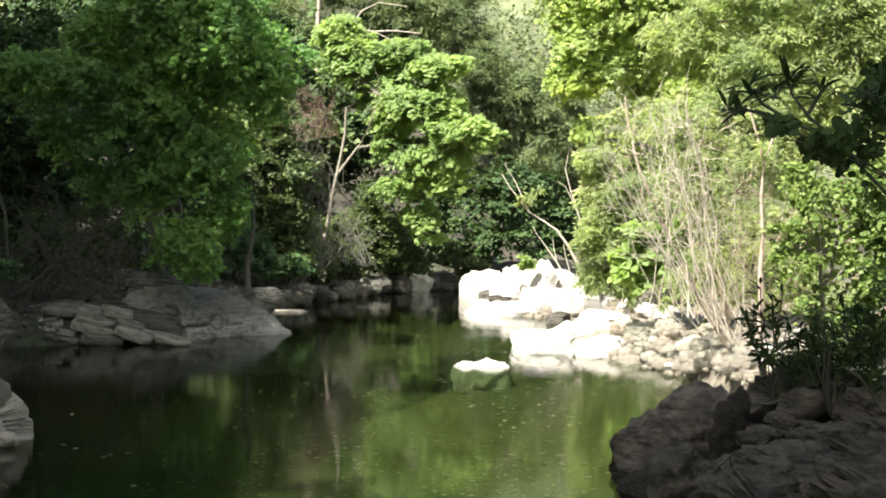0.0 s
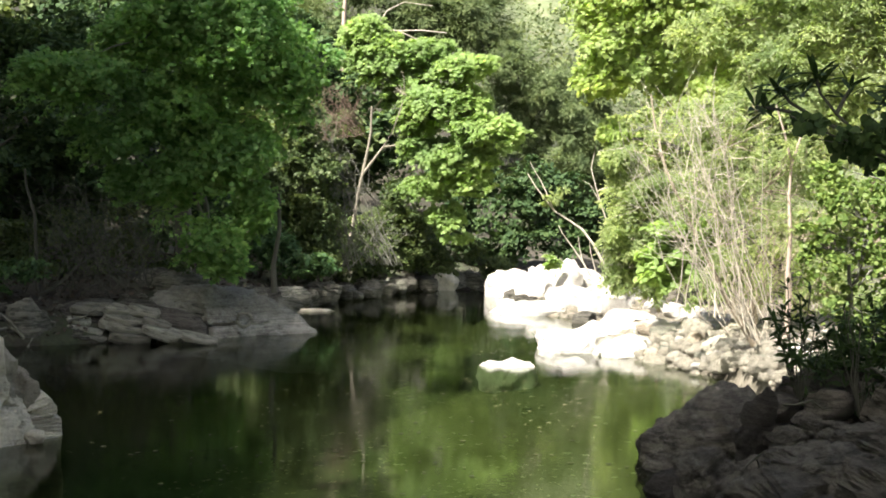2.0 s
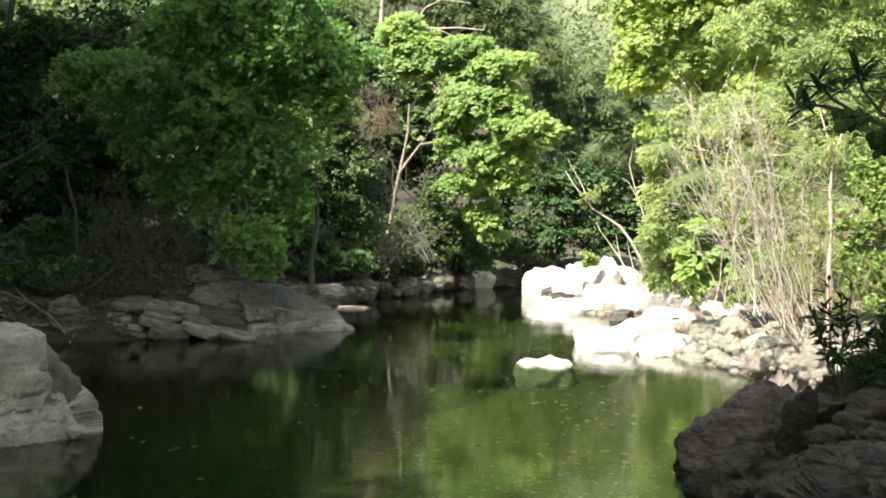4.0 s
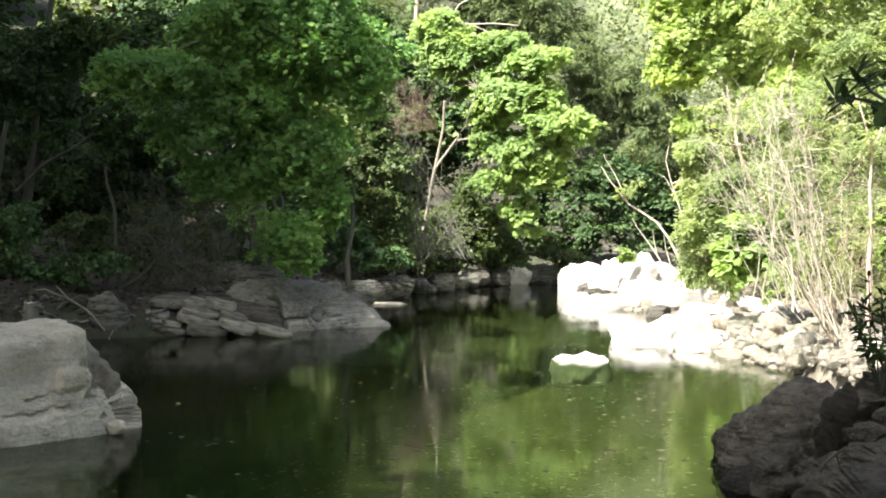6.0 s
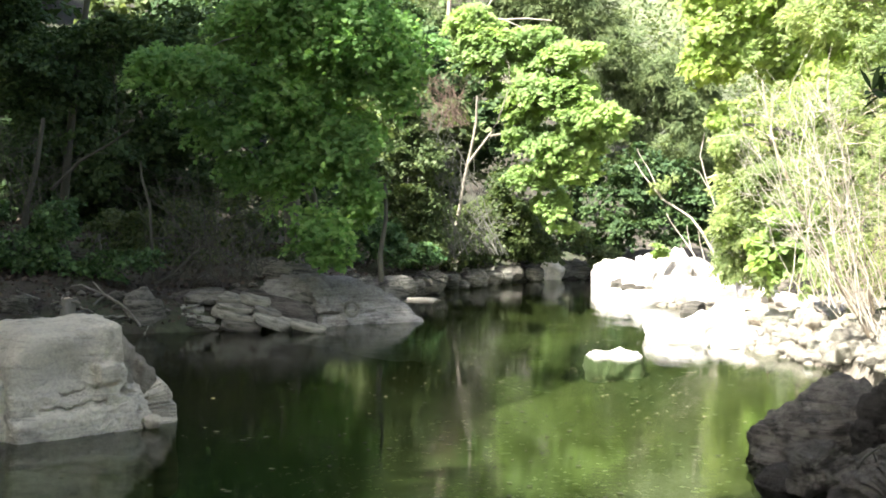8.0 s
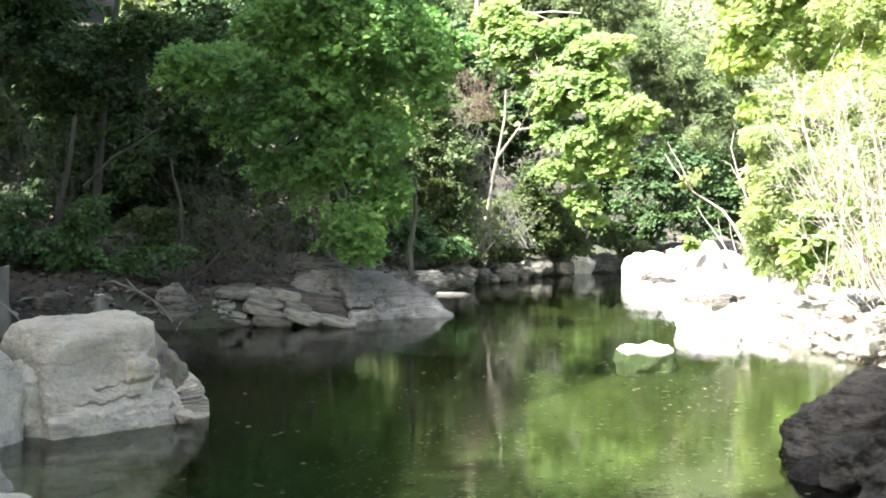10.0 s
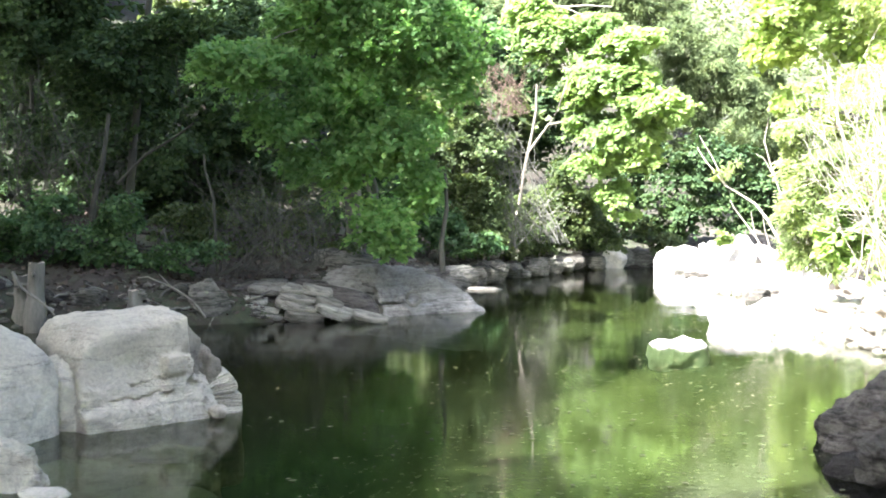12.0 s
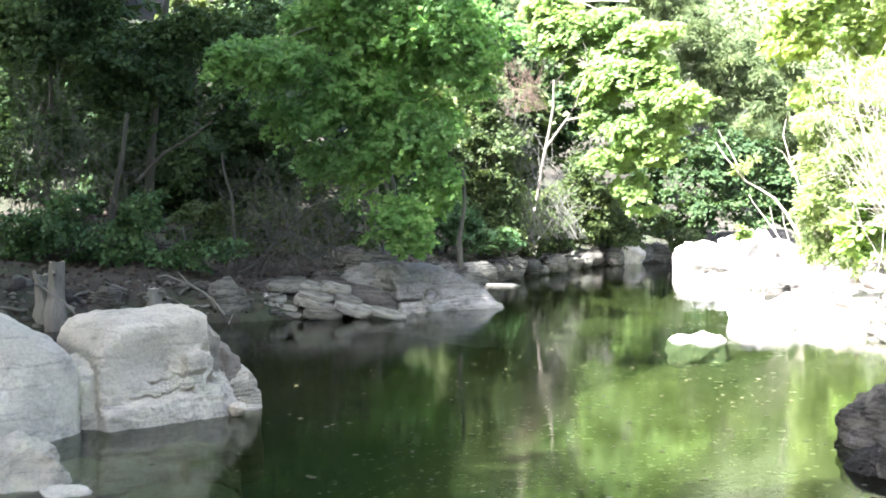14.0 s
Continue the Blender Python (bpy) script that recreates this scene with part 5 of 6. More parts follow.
# shrubs of the shaded shore, river bend and wooded slope
shrubs = [
    ("grey-green scrub with fine upright stems", [(-3.91, 25.00, 3.51, 0.55, 0.52, 0.68), (-3.41, 25.00, 2.90, 0.55, 0.54, 0.74), (-3.20, 25.00, 1.92, 0.43, 0.47, 0.68), (-3.75, 25.00, 1.66, 0.62, 0.57, 0.74), (-3.37, 25.00, 1.06, 0.55, 0.43, 0.47), (-4.26, 25.00, 2.51, 0.49, 0.52, 0.74), (-3.56, 25.00, 4.13, 0.49, 0.41, 0.49)], 1200, 0.075, M_LEAF_SCRUB, KITE),
    ("low dark green shrub on the shaded shore", [(-2.28, 30.00, 1.14, 0.66, 0.49, 0.50), (-1.39, 30.00, 1.01, 0.81, 0.53, 0.44), (-2.00, 30.00, 1.88, 0.59, 0.50, 0.59), (-0.79, 30.00, 0.72, 0.59, 0.37, 0.30), (-3.35, 28.00, 0.59, 0.55, 0.32, 0.22), (-1.79, 30.00, 2.62, 0.59, 0.50, 0.59), (-1.40, 30.00, 1.75, 0.59, 0.50, 0.59), (-3.77, 30.00, 1.69, 0.59, 0.56, 0.74)], 900, 0.085, M_LEAF_SCRUB, KITE),
    ("dark overgrown shrub above the far shore rocks", [(-3.7, 24.2, 0.85, 0.6, 0.5, 0.4), (-3.3, 25.6, 0.95, 0.65, 0.5, 0.45), (-2.95, 26.9, 0.85, 0.65, 0.5, 0.4), (-2.55, 28.2, 0.95, 0.65, 0.5, 0.45), (-2.0, 29.4, 0.85, 0.65, 0.5, 0.4), (-1.4, 30.6, 0.8, 0.6, 0.5, 0.4), (-3.4, 27.4, 1.5, 0.7, 0.6, 0.6), (-2.5, 29.3, 1.5, 0.7, 0.6, 0.6)], 1100, 0.075, M_LEAF_SCRUB, KITE),
    ("deep green broadleaf shrub at the bend", [(1.58, 34.00, 2.17, 0.97, 0.75, 0.80), (2.30, 34.00, 1.48, 1.09, 0.77, 0.75), (2.94, 34.00, 2.70, 0.80, 0.72, 0.92), (1.11, 34.00, 1.07, 0.80, 0.56, 0.54), (3.60, 34.00, 1.88, 0.67, 0.70, 1.00), (0.10, 34.00, 0.97, 0.67, 0.46, 0.44), (0.75, 34.00, 1.82, 0.67, 0.56, 0.67), (1.90, 34.00, 3.18, 0.84, 0.63, 0.67), (0.35, 35.0, 2.95, 0.9, 0.7, 0.8), (-0.3, 35.0, 2.1, 0.9, 0.7, 0.8), (-0.6, 35.0, 3.7, 0.9, 0.7, 0.8)], 1200, 0.13, M_LEAF_DARK, KITE),
    ("dark evergreen shrub of the wooded bank", [(-10.73, 19.00, 4.64, 1.09, 0.75, 0.70), (-9.22, 19.00, 4.00, 1.11, 0.76, 0.70), (-9.67, 19.00, 2.86, 1.02, 0.66, 0.55), (-8.07, 19.00, 2.80, 0.57, 0.47, 0.54), (-10.98, 19.00, 2.68, 0.82, 0.62, 0.66), (-7.12, 19.00, 4.69, 0.87, 0.57, 0.49), (-8.05, 19.00, 4.56, 0.78, 0.51, 0.44), (-10.07, 19.00, 5.12, 0.97, 0.61, 0.50)], 1700, 0.085, M_LEAF_DARK, KITE),
    ("dark evergreen shrub of the wooded bank", [(-7.43, 21.00, 3.44, 0.67, 0.60, 0.75), (-8.11, 21.00, 2.80, 0.68, 0.56, 0.65), (-6.76, 21.00, 2.26, 0.67, 0.55, 0.64), (-9.28, 21.00, 2.05, 0.70, 0.57, 0.66), (-12.60, 21.00, 4.19, 0.97, 0.83, 1.01), (-5.87, 21.00, 1.61, 0.66, 0.55, 0.64), (-10.10, 21.00, 2.27, 0.71, 0.57, 0.66), (-12.64, 21.00, 1.95, 0.86, 0.60, 0.56), (-13.63, 21.00, 2.29, 1.12, 0.90, 1.02), (-11.78, 21.00, 1.84, 0.73, 0.49, 0.45)], 1200, 0.085, M_LEAF_DARK, KITE),
    ("low leafy green shrub at the bank's foot", [(-9.03, 15.60, 1.27, 0.77, 0.46, 0.32), (-7.96, 15.60, 1.07, 0.66, 0.42, 0.35), (-7.31, 15.60, 1.44, 0.38, 0.33, 0.41), (-6.60, 15.60, 0.86, 0.47, 0.29, 0.23), (-6.02, 15.60, 0.94, 0.37, 0.24, 0.19), (-8.49, 15.60, 1.59, 0.49, 0.33, 0.28), (-7.16, 15.60, 0.77, 0.52, 0.30, 0.20), (-9.40, 15.60, 0.94, 0.55, 0.37, 0.34)], 900, 0.062, M_LEAF_SHADE, KITE),
    ("dark low shrub at the bend of the shore", [(-1.92, 31.60, 0.78, 0.78, 0.47, 0.34), (-0.99, 31.60, 0.64, 0.78, 0.44, 0.28), (-2.70, 31.60, 0.64, 0.62, 0.43, 0.39), (0.26, 31.60, 0.73, 0.62, 0.38, 0.28), (-0.30, 31.60, 1.16, 0.62, 0.46, 0.47), (-1.31, 31.60, 1.29, 0.78, 0.52, 0.47), (0.88, 31.60, 0.72, 0.47, 0.29, 0.22)], 600, 0.10, M_LEAF_SCRUB, KITE),
    ("dark tangled shrub behind the bank ledge", [(-6.43, 17.60, 0.88, 0.48, 0.35, 0.36), (-5.67, 17.60, 0.98, 0.56, 0.41, 0.41), (-5.01, 17.60, 1.07, 0.46, 0.36, 0.40), (-4.55, 17.60, 0.89, 0.37, 0.27, 0.27), (-6.04, 17.60, 1.52, 0.47, 0.39, 0.45), (-5.29, 17.60, 1.61, 0.46, 0.38, 0.45), (-6.81, 17.60, 1.24, 0.38, 0.35, 0.46), (-7.29, 17.60, 1.24, 0.48, 0.40, 0.46)], 700, 0.06, M_LEAF_SCRUB, KITE),
    ("low leafy green shrub on the shaded shore", [(-3.63, 23.50, 0.85, 0.46, 0.32, 0.29), (-3.98, 23.50, 1.30, 0.46, 0.39, 0.46), (-3.05, 23.50, 0.86, 0.35, 0.27, 0.29), (-4.44, 23.50, 1.06, 0.46, 0.39, 0.46)], 400, 0.075, M_LEAF_SHADE, KITE),
    ("dark evergreen shrub of the wooded slope", [(-5.05, 33.00, 6.55, 1.30, 1.02, 1.13), (-3.73, 33.00, 5.28, 1.14, 0.89, 0.97), (-6.05, 33.00, 7.50, 1.46, 1.02, 0.97), (-2.73, 33.00, 4.17, 0.97, 0.82, 0.97), (-3.71, 33.00, 4.15, 0.97, 0.75, 0.81), (-4.65, 33.00, 2.83, 1.30, 0.95, 0.97), (-2.39, 33.00, 3.37, 0.97, 0.82, 0.97)], 1300, 0.13, M_LEAF_DARK, KITE),
    ("dark evergreen shrub of the wooded slope", [(-14.17, 27.00, 5.60, 1.82, 1.24, 1.13), (-11.15, 27.00, 4.97, 1.76, 1.21, 1.12), (-16.06, 27.00, 3.93, 1.56, 1.14, 1.15), (-12.67, 27.00, 3.17, 1.50, 1.05, 0.99), (-8.96, 27.00, 5.75, 1.71, 1.18, 1.10), (-10.14, 27.00, 2.45, 1.45, 0.96, 0.84), (-15.62, 27.00, 2.05, 1.56, 1.02, 0.87), (-8.11, 27.00, 4.09, 1.41, 1.05, 1.10)], 1500, 0.12, M_LEAF_DARK, KITE),
    ("dark evergreen shrub of the far slope", [(2.96, 52.00, 1.46, 2.30, 1.61, 1.54), (5.46, 52.00, 3.82, 2.30, 1.61, 1.54), (0.35, 52.00, 3.71, 2.30, 1.61, 1.54), (-2.26, 52.00, 5.69, 2.30, 1.61, 1.53), (7.57, 52.00, 1.56, 2.30, 1.61, 1.54), (-4.77, 52.00, 3.59, 2.30, 1.61, 1.54), (-0.76, 52.00, 7.26, 2.05, 1.40, 1.28), (6.98, 52.00, 4.62, 2.05, 1.50, 1.53)], 1400, 0.2, M_LEAF_PINE, KITE),
    ("sunny shrub behind the stony bank", [(3.44, 24.00, 3.59, 0.71, 0.59, 0.71), (3.24, 24.00, 2.41, 0.59, 0.55, 0.71), (4.28, 24.00, 3.25, 0.71, 0.59, 0.71), (5.25, 24.00, 2.10, 0.83, 0.65, 0.71), (6.45, 24.00, 1.65, 0.83, 0.65, 0.71), (5.28, 24.00, 0.91, 0.71, 0.50, 0.47), (7.86, 24.00, 1.92, 0.95, 0.84, 1.06), (8.89, 24.00, 3.12, 0.94, 0.84, 1.06), (8.95, 24.00, 1.00, 0.95, 0.75, 0.83)], 1500, 0.10, M_LEAF_WILLOW, KITE),
]
for label, blobs, count, size, mat, outline in shrubs:
    B = np.array(blobs)
    far = river_distance(B[:, 0], B[:, 1] + 0.4)[0]
    k = int(np.argmax(np.minimum(far, 1.5) - 0.3 * B[:, 2]))
    fx, fy = float(B[k, 0]), float(B[k, 1] + 0.4)
    foot = (fx, fy, zg(fx, fy))
    tree("shrub", label, "shrub", foot, (fx + 0.3, fy, float(np.percentile(B[:, 2], 70))), blobs, int(count * 0.78), 22, size * 2.7, size * 1.1, outline, mat, M_BARK_DARK, 0.05, "shrubs of the valley", arms=5)

for i in range(16):
    x = -30 + 1.75 * i + rng.normal() * 0.6
    y = 30 + rng.uniform(0, 10) 
    z = zg(x, y)
    h = rng.uniform(4.5, 7.5)
    tree("wood_tree", "dark evergreen tree of the wooded valley side", "tree", (x, y, z), (x, y, z + h), [(x, y, z + h * 0.35, 1.9, 1.6, h * 0.3), (x + 0.6, y - 0.8, z + h * 0.62, 1.7, 1.4, h * 0.24), (x - 0.5, y, z + h * 0.88, 1.2, 1.0, h * 0.2)],
         290, 22, 0.5, 0.24, KITE, M_LEAF_DARK if i % 3 else M_LEAF_PINE, M_BARK_DARK, 0.12, "trees of the valley side", arms=3, twigs=20)
for i in range(9):
    x = -17 + 1.35 * i + rng.normal() * 0.4
    y = 22.5 + rng.uniform(-1.5, 2.5)
    z = zg(x, y)
    tree("shrub", "dark evergreen shrub under the trees", "shrub", (x, y, z), (x, y, z + 2.0), [(x, y, z + 1.0, 1.3, 1.0, 1.0), (x + 0.5, y - 0.4, z + 2.2, 1.2, 0.9, 0.8), (x - 0.5, y - 0.3, z + 3.3, 1.1, 0.9, 0.8)],
         420, 22, 0.3, 0.12, KITE, M_LEAF_DARK, M_BARK_DARK, 0.05, "shrubs of the valley", arms=3, twigs=25)

thicket("stem_thicket", "fan of bare grey shrub stems in shade", "shrub", (-5.29, 15.90, 0.63), [(-5.81, 15.90, 0.62), (-5.47, 15.90, 0.67), (-5.12, 15.90, 0.67), (-4.78, 15.90, 0.71), (-4.53, 15.90, 0.76)],
        [(-6.15, 15.90, 2.10), (-5.89, 15.90, 1.85), (-5.54, 15.90, 2.18), (-5.20, 15.90, 2.10), (-4.86, 15.90, 1.93), (-4.53, 15.90, 1.85), (-4.28, 15.90, 1.53), (-4.36, 15.90, 1.93), (-5.72, 15.90, 1.44), (-4.78, 15.90, 1.28), (-4.11, 15.90, 1.45), (-5.37, 15.90, 1.77)], 64, 0.009, M_BARK_DARK, 0.2, 5)
thicket("stem_thicket", "upright thin grey stems on the shaded shore", "shrub", (-3.30, 25.50, 0.55), [(-4.18, 25.50, 0.40), (-3.68, 25.50, 0.41), (-3.18, 25.50, 0.49), (-2.68, 25.50, 0.69), (-2.18, 25.50, 0.82), (-1.68, 25.50, 0.83)],
        [(-4.24, 25.50, 3.41), (-3.87, 25.50, 3.92), (-3.49, 25.50, 3.68), (-3.12, 25.50, 3.81), (-2.74, 25.50, 3.45), (-2.47, 25.50, 2.70), (-2.08, 25.50, 1.96), (-1.57, 25.50, 1.72), (-3.60, 25.50, 2.93), (-3.97, 25.50, 2.67)], 80, 0.014, M_BARK_GREY, 0.14, 4)
thicket("stem_thicket", "bare grey branches in the dark wood", "shrub", (-9.56, 16.50, 1.08), [(-9.94, 16.50, 0.99), (-9.56, 16.50, 0.99), (-9.08, 16.50, 1.08), (-8.41, 16.50, 1.08), (-7.85, 16.50, 1.09)],
        [(-10.00, 16.50, 3.64), (-9.51, 16.50, 3.89), (-9.04, 16.50, 3.36), (-8.67, 16.50, 2.92), (-9.92, 16.50, 2.67), (-7.93, 16.50, 2.73), (-8.31, 16.50, 1.96), (-7.10, 16.50, 2.81), (-7.56, 16.50, 2.47), (-9.25, 16.50, 2.14)], 50, 0.010, M_BARK_DARK, 0.24, 6)
thicket("dry_thicket", "reddish brown thicket of dead twigs", "shrub", (-3.81, 30.00, 3.91), [(-4.26, 30.00, 3.97), (-3.81, 30.00, 3.91), (-3.37, 30.00, 3.99), (-2.93, 30.00, 4.07)],
        [(-4.42, 30.00, 4.92), (-3.99, 30.00, 5.38), (-3.55, 30.00, 5.39), (-3.24, 30.00, 4.95), (-4.27, 30.00, 4.49), (-3.09, 30.00, 4.51), (-2.81, 30.00, 5.26)], 70, 0.013, M_BARK_RED, 0.4, 4)
for pts, r, lab in (([(-9.12, 19.50, 0.99), (-9.03, 19.50, 1.92), (-8.95, 19.50, 2.83), (-8.81, 19.50, 4.05), (-8.58, 19.50, 5.66)], 0.10, "dark grey tree trunk in the wood"), ([(-6.10, 16.20, 0.60), (-6.14, 16.20, 1.27), (-6.18, 16.20, 1.86), (-6.31, 16.20, 2.20), (-6.33, 16.20, 2.36)], 0.03, "thin crooked grey trunk"),
                    ([(-8.57, 17.00, 1.07), (-8.47, 17.00, 1.88), (-8.31, 17.00, 2.41), (-8.21, 17.00, 3.04)], 0.06, "dark tree trunk in the wood"), ([(-8.17, 17.20, 2.24), (-7.69, 17.20, 2.60), (-7.21, 17.20, 2.77), (-6.88, 17.20, 2.90)], 0.03, "leaning grey bough in the wood"),
                    ([(-2.87, 17.00, 0.93), (-2.89, 17.00, 1.27), (-2.81, 17.00, 1.69), (-2.84, 17.00, 2.12)], 0.05, "reddish trunk at the shore"), ([(-13.00, 22.00, 0.90), (-12.71, 22.00, 2.90), (-12.30, 22.00, 4.65), (-11.90, 22.00, 6.49)], 0.12, "dark grey tree trunk in the wood")):
    t = thing("bare_tree", lab, "tree", pts[0])
    tubes("trunk", [(np.array(pts) - np.array(pts[0]) - np.linspace(1, 0, len(pts))[:, None] * (0, 0, 0.3), r, r * 0.5)], M_BARK_DARK, t, 7)


def stump(at, radius, height, label, tilt=0.0):
    t = thing("tree_stump", label, "stump", at)
    k, sides = 9, 16
    rows = []
    for i in range(k):
        h = -0.25 + (height + 0.25) * i / (k - 1)
        flare = 1 + 0.55 * math.exp(-max(h, 0) / 0.12)
        rows.append([(tilt * max(h, 0) / height + math.cos(j * 6.2832 / sides) * radius * flare * (1 + 0.4 * noise.noise(Vector((j * 0.9, h * 5, at[0] * 7)))),
                      math.sin(j * 6.2832 / sides) * radius * flare * (1 + 0.4 * noise.noise(Vector((j * 0.9 + 9, h * 5, at[0] * 7)))), h + (0.03 * noise.noise(Vector((j, 1, at[1]))) if i == k - 1 else 0)) for j in range(sides)])
    i = np.arange((k - 1) * sides).reshape(k - 1, sides)
    j = np.roll(i, -1, axis=1)
    part("trunk", mesh_of("trunk", np.array(rows).reshape(-1, 3), np.stack([i, j, j + sides, i + sides], -1).reshape(-1, 4), True), M_BARK_GREY, t)
    for k in range(4):
        a = 1.2 + 1.7 * k + at[0]
        tubes("root", [(bent((0, 0, height * (0.15 + 0.2 * k)), (math.cos(a) * radius * 2.6, math.sin(a) * radius * 2.6, height * (0.05 + 0.3 * k) * 0.8), 5, 0.3), radius * 0.34, radius * 0.2)], M_BARK_GREY, t, 7)
    part("cut_face", mesh_of("cut_face", np.array(rows[-1]), [list(range(sides))]), M_CUT, t, "pale sawn end grain")
    return t


stump((-7.42, 13.3, 0.25), 0.095, 0.62, "sawn-off tree stump with pale cut top", 0.02)
stump((-7.62, 13.4, 0.22), 0.09, 0.48, "short sawn stump beside a taller one", -0.05)
stump((-6.55, 14.3, 0.25), 0.075, 0.22, "small old stump on the bank")
log = thing("driftwood", "weathered driftwood branch against the stump", "driftwood", (-7.3, 13.1, 0.3))
tubes("limb", [(np.array([(-7.49, 12.90, 0.78), (-7.39, 12.90, 0.60), (-7.24, 12.90, 0.49), (-7.09, 12.90, 0.40), (-6.96, 12.90, 0.28), (-6.87, 12.90, 0.15)]) - np.array(log.location), 0.022, 0.012)], M_BARK_GREY, log, 6)
bank_roots = thing("tree_roots", "bare grey roots on the earthy bank", "roots", (-6.8, 14.2, 0.35))
for i in range(16):
    a = np.array((rng.uniform(-8.2, -5.0), 0, 0))
    a[1] = 15.2 + 0.55 * (a[0] + 5.0) + rng.uniform(-0.2, 0.5)
    b = a + (rng.normal() * 0.45, rng.normal() * 0.3, 0)
    a[2], b[2] = zg(a[0], a[1]) + 0.03, zg(b[0], b[1]) + rng.uniform(0.02, 0.25)
    tubes("root", [(bent(a, b, 6, 0.25) - np.array(bank_roots.location), 0.022, 0.008)], M_BARK_GREY, bank_roots, 5)
drift = thing("driftwood", "tangle of grey roots washed on the shore", "driftwood", (-3.4, 23.9, 0.15))
for i in range(14):
    a = rng.normal(size=3) * (0.5, 0.25, 0.10) + (0, 0, 0.12)
    tubes("root", [(bent(a, a + rng.normal(size=3) * (0.5, 0.2, 0.12), 6, 0.3), 0.02, 0.008)], M_BARK_DARK, drift, 5)

# ---- oleanders in the shade beside the camera ----
def whorls(name, label, category, foot, ways, tips, leaf, size, outline, per=9, r0=0.012, along=0.0, bark=None):
    """Shrub branches with leaves radiating from the shoot tips."""
    t = thing(name, label, category, foot)
    f = np.array(foot, float)
    for w in ways:
        tubes("stem", [(np.array(w, float) - f, r0, r0 * 0.5)], bark or M_BARK_DARK, t, 6)
    P, N, A, S = [], [], [], []
    for (x, y, z, dx, dy, dz) in tips:
        d = unit(np.array((dx, dy, dz), float))
        for k in range(per):
            q = unit(rng.normal(size=3))
            out = unit(q - d * (q @ d))
            ax = unit(out + d * rng.uniform(0.1, 0.9))
            P.append(np.array((x, y, z)) - f - d * rng.uniform(0, along + 0.03))
            A.append(ax)
            N.append(unit(np.cross(ax, np.cross(d, ax)) + rng.normal(size=3) * 0.2))
            S.append(size * rng.uniform(0.75, 1.15))
    leaves("foliage", np.array(P), np.array(N), np.array(A), np.array(S), outline, leaf, t)
    return t


def tips_of(points, lean, jitter=0.3):
    return [(x, y, z, lean[0] + rng.normal() * jitter, lean[1] + rng.normal() * jitter, lean[2] + rng.normal() * jitter) for x, y, z in points]


root_r = (2.75, 5.4, zg(2.75, 5.4))
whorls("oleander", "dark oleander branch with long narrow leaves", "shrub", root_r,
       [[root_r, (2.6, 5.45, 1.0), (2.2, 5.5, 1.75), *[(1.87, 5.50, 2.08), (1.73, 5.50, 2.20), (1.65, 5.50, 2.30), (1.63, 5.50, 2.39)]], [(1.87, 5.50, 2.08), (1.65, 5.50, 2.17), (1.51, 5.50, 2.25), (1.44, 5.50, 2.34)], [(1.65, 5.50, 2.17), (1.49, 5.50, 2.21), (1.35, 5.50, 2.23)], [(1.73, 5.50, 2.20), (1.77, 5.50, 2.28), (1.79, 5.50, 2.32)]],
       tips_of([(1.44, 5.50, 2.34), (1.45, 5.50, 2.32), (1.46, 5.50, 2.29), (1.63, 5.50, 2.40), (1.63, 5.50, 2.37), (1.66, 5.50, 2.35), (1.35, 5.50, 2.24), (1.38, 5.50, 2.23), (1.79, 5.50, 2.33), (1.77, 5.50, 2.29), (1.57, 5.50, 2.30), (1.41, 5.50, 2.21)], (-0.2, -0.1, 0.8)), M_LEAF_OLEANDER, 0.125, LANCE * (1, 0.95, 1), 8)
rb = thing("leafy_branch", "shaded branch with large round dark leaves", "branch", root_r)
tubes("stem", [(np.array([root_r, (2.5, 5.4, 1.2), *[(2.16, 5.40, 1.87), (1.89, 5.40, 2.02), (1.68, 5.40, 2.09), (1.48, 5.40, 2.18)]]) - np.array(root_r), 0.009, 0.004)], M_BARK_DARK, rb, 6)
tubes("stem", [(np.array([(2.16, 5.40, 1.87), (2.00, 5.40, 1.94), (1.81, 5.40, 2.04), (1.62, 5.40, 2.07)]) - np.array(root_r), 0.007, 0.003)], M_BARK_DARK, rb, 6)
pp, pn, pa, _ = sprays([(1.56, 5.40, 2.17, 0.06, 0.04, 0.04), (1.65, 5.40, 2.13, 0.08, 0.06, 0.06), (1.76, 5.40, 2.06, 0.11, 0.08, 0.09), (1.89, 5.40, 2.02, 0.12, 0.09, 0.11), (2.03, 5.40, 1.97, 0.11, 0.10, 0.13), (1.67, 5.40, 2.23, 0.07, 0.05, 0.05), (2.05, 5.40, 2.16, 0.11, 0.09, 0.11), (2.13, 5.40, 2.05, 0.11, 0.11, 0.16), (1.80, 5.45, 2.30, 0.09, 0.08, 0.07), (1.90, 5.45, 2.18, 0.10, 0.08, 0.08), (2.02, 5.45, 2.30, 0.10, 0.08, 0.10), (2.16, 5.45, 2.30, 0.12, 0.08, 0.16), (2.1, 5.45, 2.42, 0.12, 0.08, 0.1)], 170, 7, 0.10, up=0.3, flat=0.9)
# near-black leaf colour stands in for the silhouette against the bright bank
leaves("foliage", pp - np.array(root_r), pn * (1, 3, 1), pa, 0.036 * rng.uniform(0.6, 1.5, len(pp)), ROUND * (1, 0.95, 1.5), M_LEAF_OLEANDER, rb)
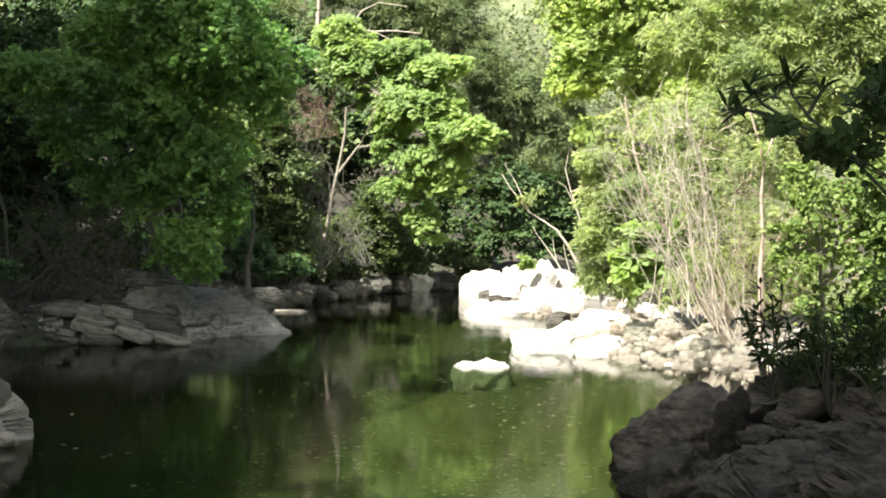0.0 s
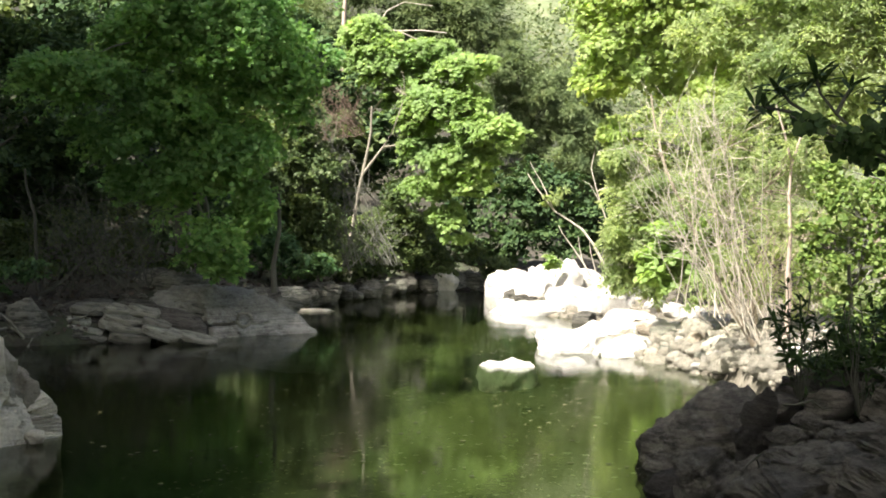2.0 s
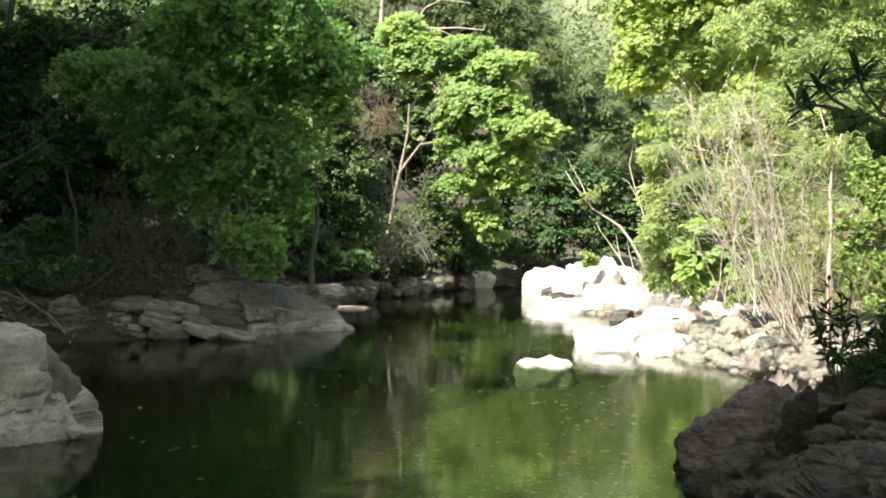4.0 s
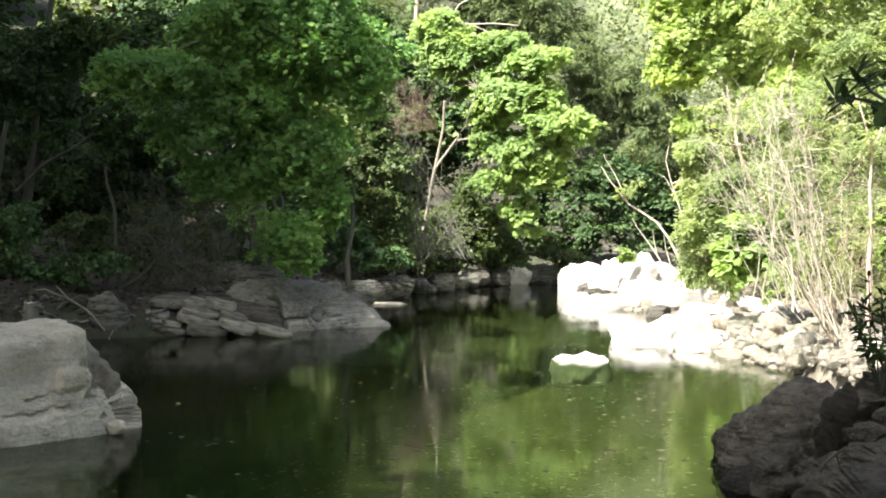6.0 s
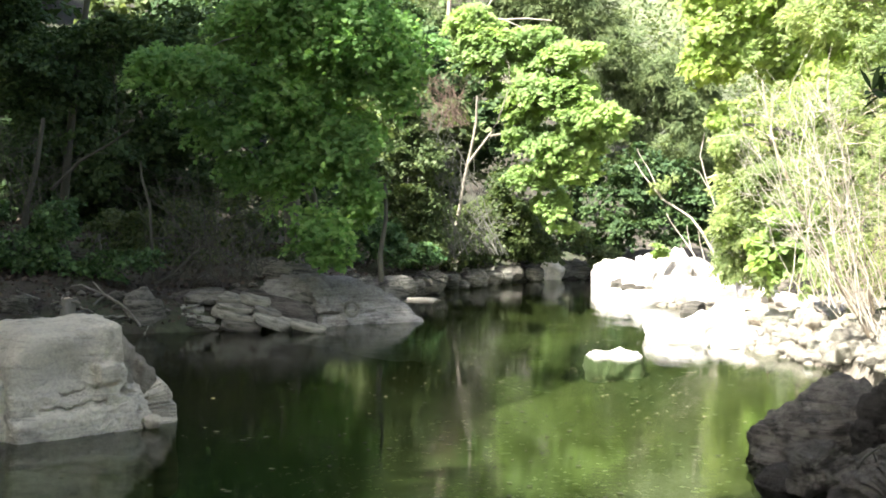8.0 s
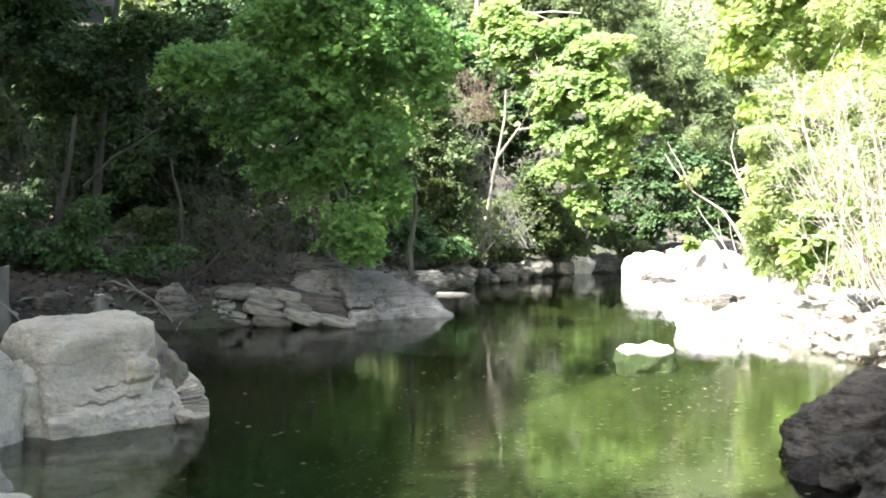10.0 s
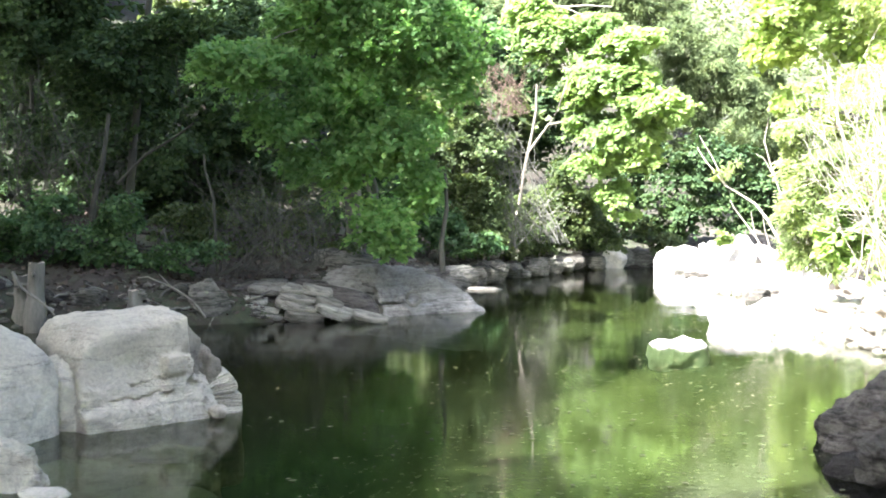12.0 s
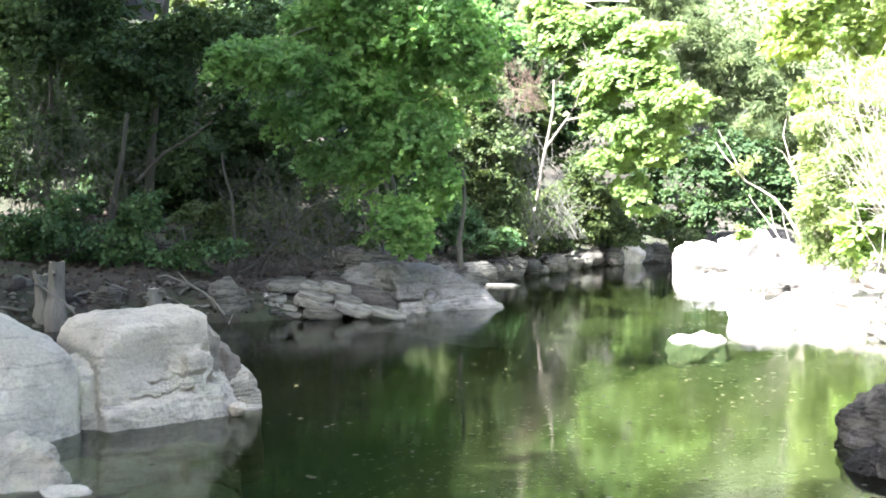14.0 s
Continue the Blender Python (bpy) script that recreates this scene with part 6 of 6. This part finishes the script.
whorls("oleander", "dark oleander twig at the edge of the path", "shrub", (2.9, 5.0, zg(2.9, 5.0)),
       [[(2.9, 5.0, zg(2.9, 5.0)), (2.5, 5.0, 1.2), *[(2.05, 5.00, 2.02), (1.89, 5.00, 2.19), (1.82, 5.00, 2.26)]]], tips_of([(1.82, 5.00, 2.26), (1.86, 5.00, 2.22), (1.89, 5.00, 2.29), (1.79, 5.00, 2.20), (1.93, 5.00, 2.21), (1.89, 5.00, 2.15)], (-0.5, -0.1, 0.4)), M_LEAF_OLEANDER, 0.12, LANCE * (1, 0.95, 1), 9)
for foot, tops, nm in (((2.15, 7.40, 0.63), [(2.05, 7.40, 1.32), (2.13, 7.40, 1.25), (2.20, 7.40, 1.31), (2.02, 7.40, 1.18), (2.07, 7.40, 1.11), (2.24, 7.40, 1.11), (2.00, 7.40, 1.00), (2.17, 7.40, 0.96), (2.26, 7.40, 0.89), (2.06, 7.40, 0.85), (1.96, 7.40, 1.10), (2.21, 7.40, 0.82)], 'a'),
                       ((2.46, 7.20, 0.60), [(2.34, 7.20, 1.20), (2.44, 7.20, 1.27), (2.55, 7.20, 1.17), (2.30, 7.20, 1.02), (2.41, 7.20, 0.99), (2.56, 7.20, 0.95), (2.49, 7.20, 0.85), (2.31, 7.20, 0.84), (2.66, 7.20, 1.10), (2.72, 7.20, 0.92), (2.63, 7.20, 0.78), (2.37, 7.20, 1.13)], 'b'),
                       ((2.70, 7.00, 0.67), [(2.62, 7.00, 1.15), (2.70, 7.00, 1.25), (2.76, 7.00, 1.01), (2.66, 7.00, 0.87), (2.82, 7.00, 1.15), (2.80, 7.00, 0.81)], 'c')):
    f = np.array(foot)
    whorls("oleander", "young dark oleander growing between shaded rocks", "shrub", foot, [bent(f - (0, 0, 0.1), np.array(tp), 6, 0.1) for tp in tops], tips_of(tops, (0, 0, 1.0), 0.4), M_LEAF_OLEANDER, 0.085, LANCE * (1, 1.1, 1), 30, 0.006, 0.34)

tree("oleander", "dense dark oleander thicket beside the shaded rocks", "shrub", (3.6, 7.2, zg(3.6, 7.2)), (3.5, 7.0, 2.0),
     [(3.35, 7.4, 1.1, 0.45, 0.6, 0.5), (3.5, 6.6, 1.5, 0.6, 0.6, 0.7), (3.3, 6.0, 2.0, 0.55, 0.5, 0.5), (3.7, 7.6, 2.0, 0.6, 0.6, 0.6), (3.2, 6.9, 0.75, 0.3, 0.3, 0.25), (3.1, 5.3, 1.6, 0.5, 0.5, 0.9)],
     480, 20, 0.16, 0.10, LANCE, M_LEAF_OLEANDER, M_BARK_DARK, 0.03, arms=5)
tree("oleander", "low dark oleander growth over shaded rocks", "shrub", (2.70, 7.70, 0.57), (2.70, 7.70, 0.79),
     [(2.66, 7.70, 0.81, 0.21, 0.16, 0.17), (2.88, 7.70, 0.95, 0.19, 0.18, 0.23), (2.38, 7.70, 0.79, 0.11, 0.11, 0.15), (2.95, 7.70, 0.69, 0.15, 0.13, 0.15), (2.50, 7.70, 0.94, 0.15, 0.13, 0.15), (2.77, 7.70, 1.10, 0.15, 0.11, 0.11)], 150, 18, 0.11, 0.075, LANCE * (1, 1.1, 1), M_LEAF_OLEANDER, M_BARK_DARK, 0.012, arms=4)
boulder("boulder", "near-black rock behind shaded slabs", (2.45, 7.75, 0.40), (0.95, 0.7, 0.75), 27, M_ROCK_SHADED, (0, 0, 15), detail=5, cuts=6, layers=0.6)
boulder("boulder", "near-black rock behind shaded slabs", (3.05, 7.3, 0.45), (0.8, 0.7, 0.7), 28, M_ROCK_SHADED, (0, 0, 50), detail=5, cuts=6, layers=0.6)
# unseen tall trees added left of and behind the camera, shading the near bank
tall = [(-5.6, -1.0, 12.5), (-12.5, 2.0, 14.5), (-9.1, 2.5, 12.5), (-14.0, 6.5, 15.0), (-15.5, 10.5, 16.0), (-6.0, -3.0, 13.0), (-7.6, 0.6, 13.5), (-10.6, 6.2, 14.0), (-9.6, 8.8, 14.5), (-11.4, 12.4, 15.0), (-9.2, 13.6, 14.5), (-12.0, 16.5, 15.5), (-13.0, 20.5, 16.0), (-17.8, 23.0, 17.0), (-21.0, 27.5, 17.5)]
for x, y, h in tall:
    g = zg(x, y)
    tree("shade_tree", "tall unseen tree added to shade the wooded bank", "tree", (x, y, g), (x, y, h), [(x, y, h - 2.5, 3.0, 3.0, 2.4), (x + 1.2, y + 0.8, h - 5.0, 2.6, 2.6, 1.8), (x - 1.5, y - 1.0, h - 4.5, 2.6, 2.6, 2.0)],
         360 if y < 8 else 290, 20, 0.8, 0.34, KITE, M_LEAF_PLANE, M_BARK_GREY, 0.24, "tall trees of the bank", arms=3, twigs=20)
# unseen crown added overhead to keep sun off the rocks on the right
x, y = -5.0, 0.6
tree("shade_tree", "unseen overhanging tree added to shade the right bank rocks", "tree", (x, y, zg(x, y)), (-4.0, 0.6, 9.5), [(-3.2, 0.9, 10.0, 2.6, 2.0, 1.4), (-2.0, 2.0, 8.0, 2.0, 1.6, 1.1), (-1.6, 0.3, 8.6, 2.0, 1.6, 1.2), (-0.6, 2.6, 6.6, 1.5, 1.2, 0.8), (-2.6, -0.8, 9.0, 2.2, 1.8, 1.2), (-1.5, 3.9, 7.2, 1.5, 1.3, 0.8), (-2.2, 4.4, 7.6, 1.4, 1.2, 0.8)],
     880, 20, 0.6, 0.28, KITE, M_LEAF_PLANE, M_BARK_GREY, 0.22, "tall trees of the bank", arms=5, twigs=30)
# unseen tree added on the right to hold back sky light
x, y = 4.9, 4.0
tree("shade_tree", "unseen tree added beside the camera to block sky light", "tree", (x, y, zg(x, y)), (x, y, 7.0), [(x - 0.6, y, 5.2, 2.2, 2.0, 1.5), (x - 1.2, y - 1.0, 6.6, 2.2, 2.2, 1.5), (x, y - 2.5, 5.0, 2.2, 2.2, 1.8)],
     420, 20, 0.6, 0.25, KITE, M_LEAF_PLANE, M_BARK_GREY, 0.18, "tall trees of the bank", arms=3, twigs=20)
# scrub of the far hillside
hn = 1500
hy = rng.uniform(70, 210, hn)
hx = hy * rng.uniform(-0.06, 0.2, hn)
hz = ground_height(hx, hy)
hs = rng.uniform(0.4, 1.5, hn)
hp = np.repeat(np.stack([hx, hy, hz + hs * 0.3], -1), 30, 0) + rng.normal(size=(hn * 30, 3)) * np.repeat(hs, 30)[:, None] * (0.5, 0.5, 0.35)
hill = leaves("hill_scrub", hp, rng.normal(size=hp.shape) + (0, -0.4, 0.8), rng.normal(size=hp.shape), np.repeat(hs, 30) * 0.25, KITE, M_LEAF_HILL, None)
tagged(hill, "pale green scrub on the sunlit hillside", "scrub", kind="stuff")
lx, ly = rng.uniform(1.5, 3.6, 1500), rng.uniform(5.2, 8.6, 1500)
litter = leaves("leaf_litter", np.stack([lx, ly, ground_height(lx, ly) + 0.012], -1), rng.normal(size=(1500, 3)) * 0.35 + (0, 0, 1), rng.normal(size=(1500, 3)), rng.uniform(0.03, 0.08, 1500), KITE, M_LITTER, None)
tagged(litter, "brown fallen leaves between the shaded rocks", "leaf litter", kind="stuff")
lx, ly = rng.uniform(-11, -3.4, 9000), rng.uniform(11.5, 24, 9000)
dry = river_distance(lx, ly)[0] > 0.15
lx, ly = lx[dry], ly[dry]
litter = leaves("leaf_litter", np.stack([lx, ly, ground_height(lx, ly) + 0.02], -1), rng.normal(size=(len(lx), 3)) * 0.5 + (0, 0, 1), rng.normal(size=(len(lx), 3)), rng.uniform(0.04, 0.10, len(lx)), KITE, M_LITTER, None)
tagged(litter, "brown fallen leaves under the wooded bank", "leaf litter", kind="stuff")
# leaves and specks drifting on the pool; pale flecks also imitate ripple glints
fx, fy = rng.normal(-0.3, 1.5, 1100), 5.6 + 15 * rng.random(1100) ** 1.2
ok = river_distance(fx, fy)[0] < -0.4
fp = np.stack([fx, fy, np.full(1100, 0.006)], -1)[ok]
drifting = leaves("floating_flecks", fp, np.tile((0, 0, 1.0), (len(fp), 1)), rng.normal(size=fp.shape) * (1, 1, 0), 0.012 + 0.05 * rng.random(len(fp)) ** 2.5, KITE * (1, 1, 0), M_LEAF_FLECK, None)
tagged(drifting, "pale flecks on the pool for fallen leaves and ripple glints", "leaves", kind="stuff")
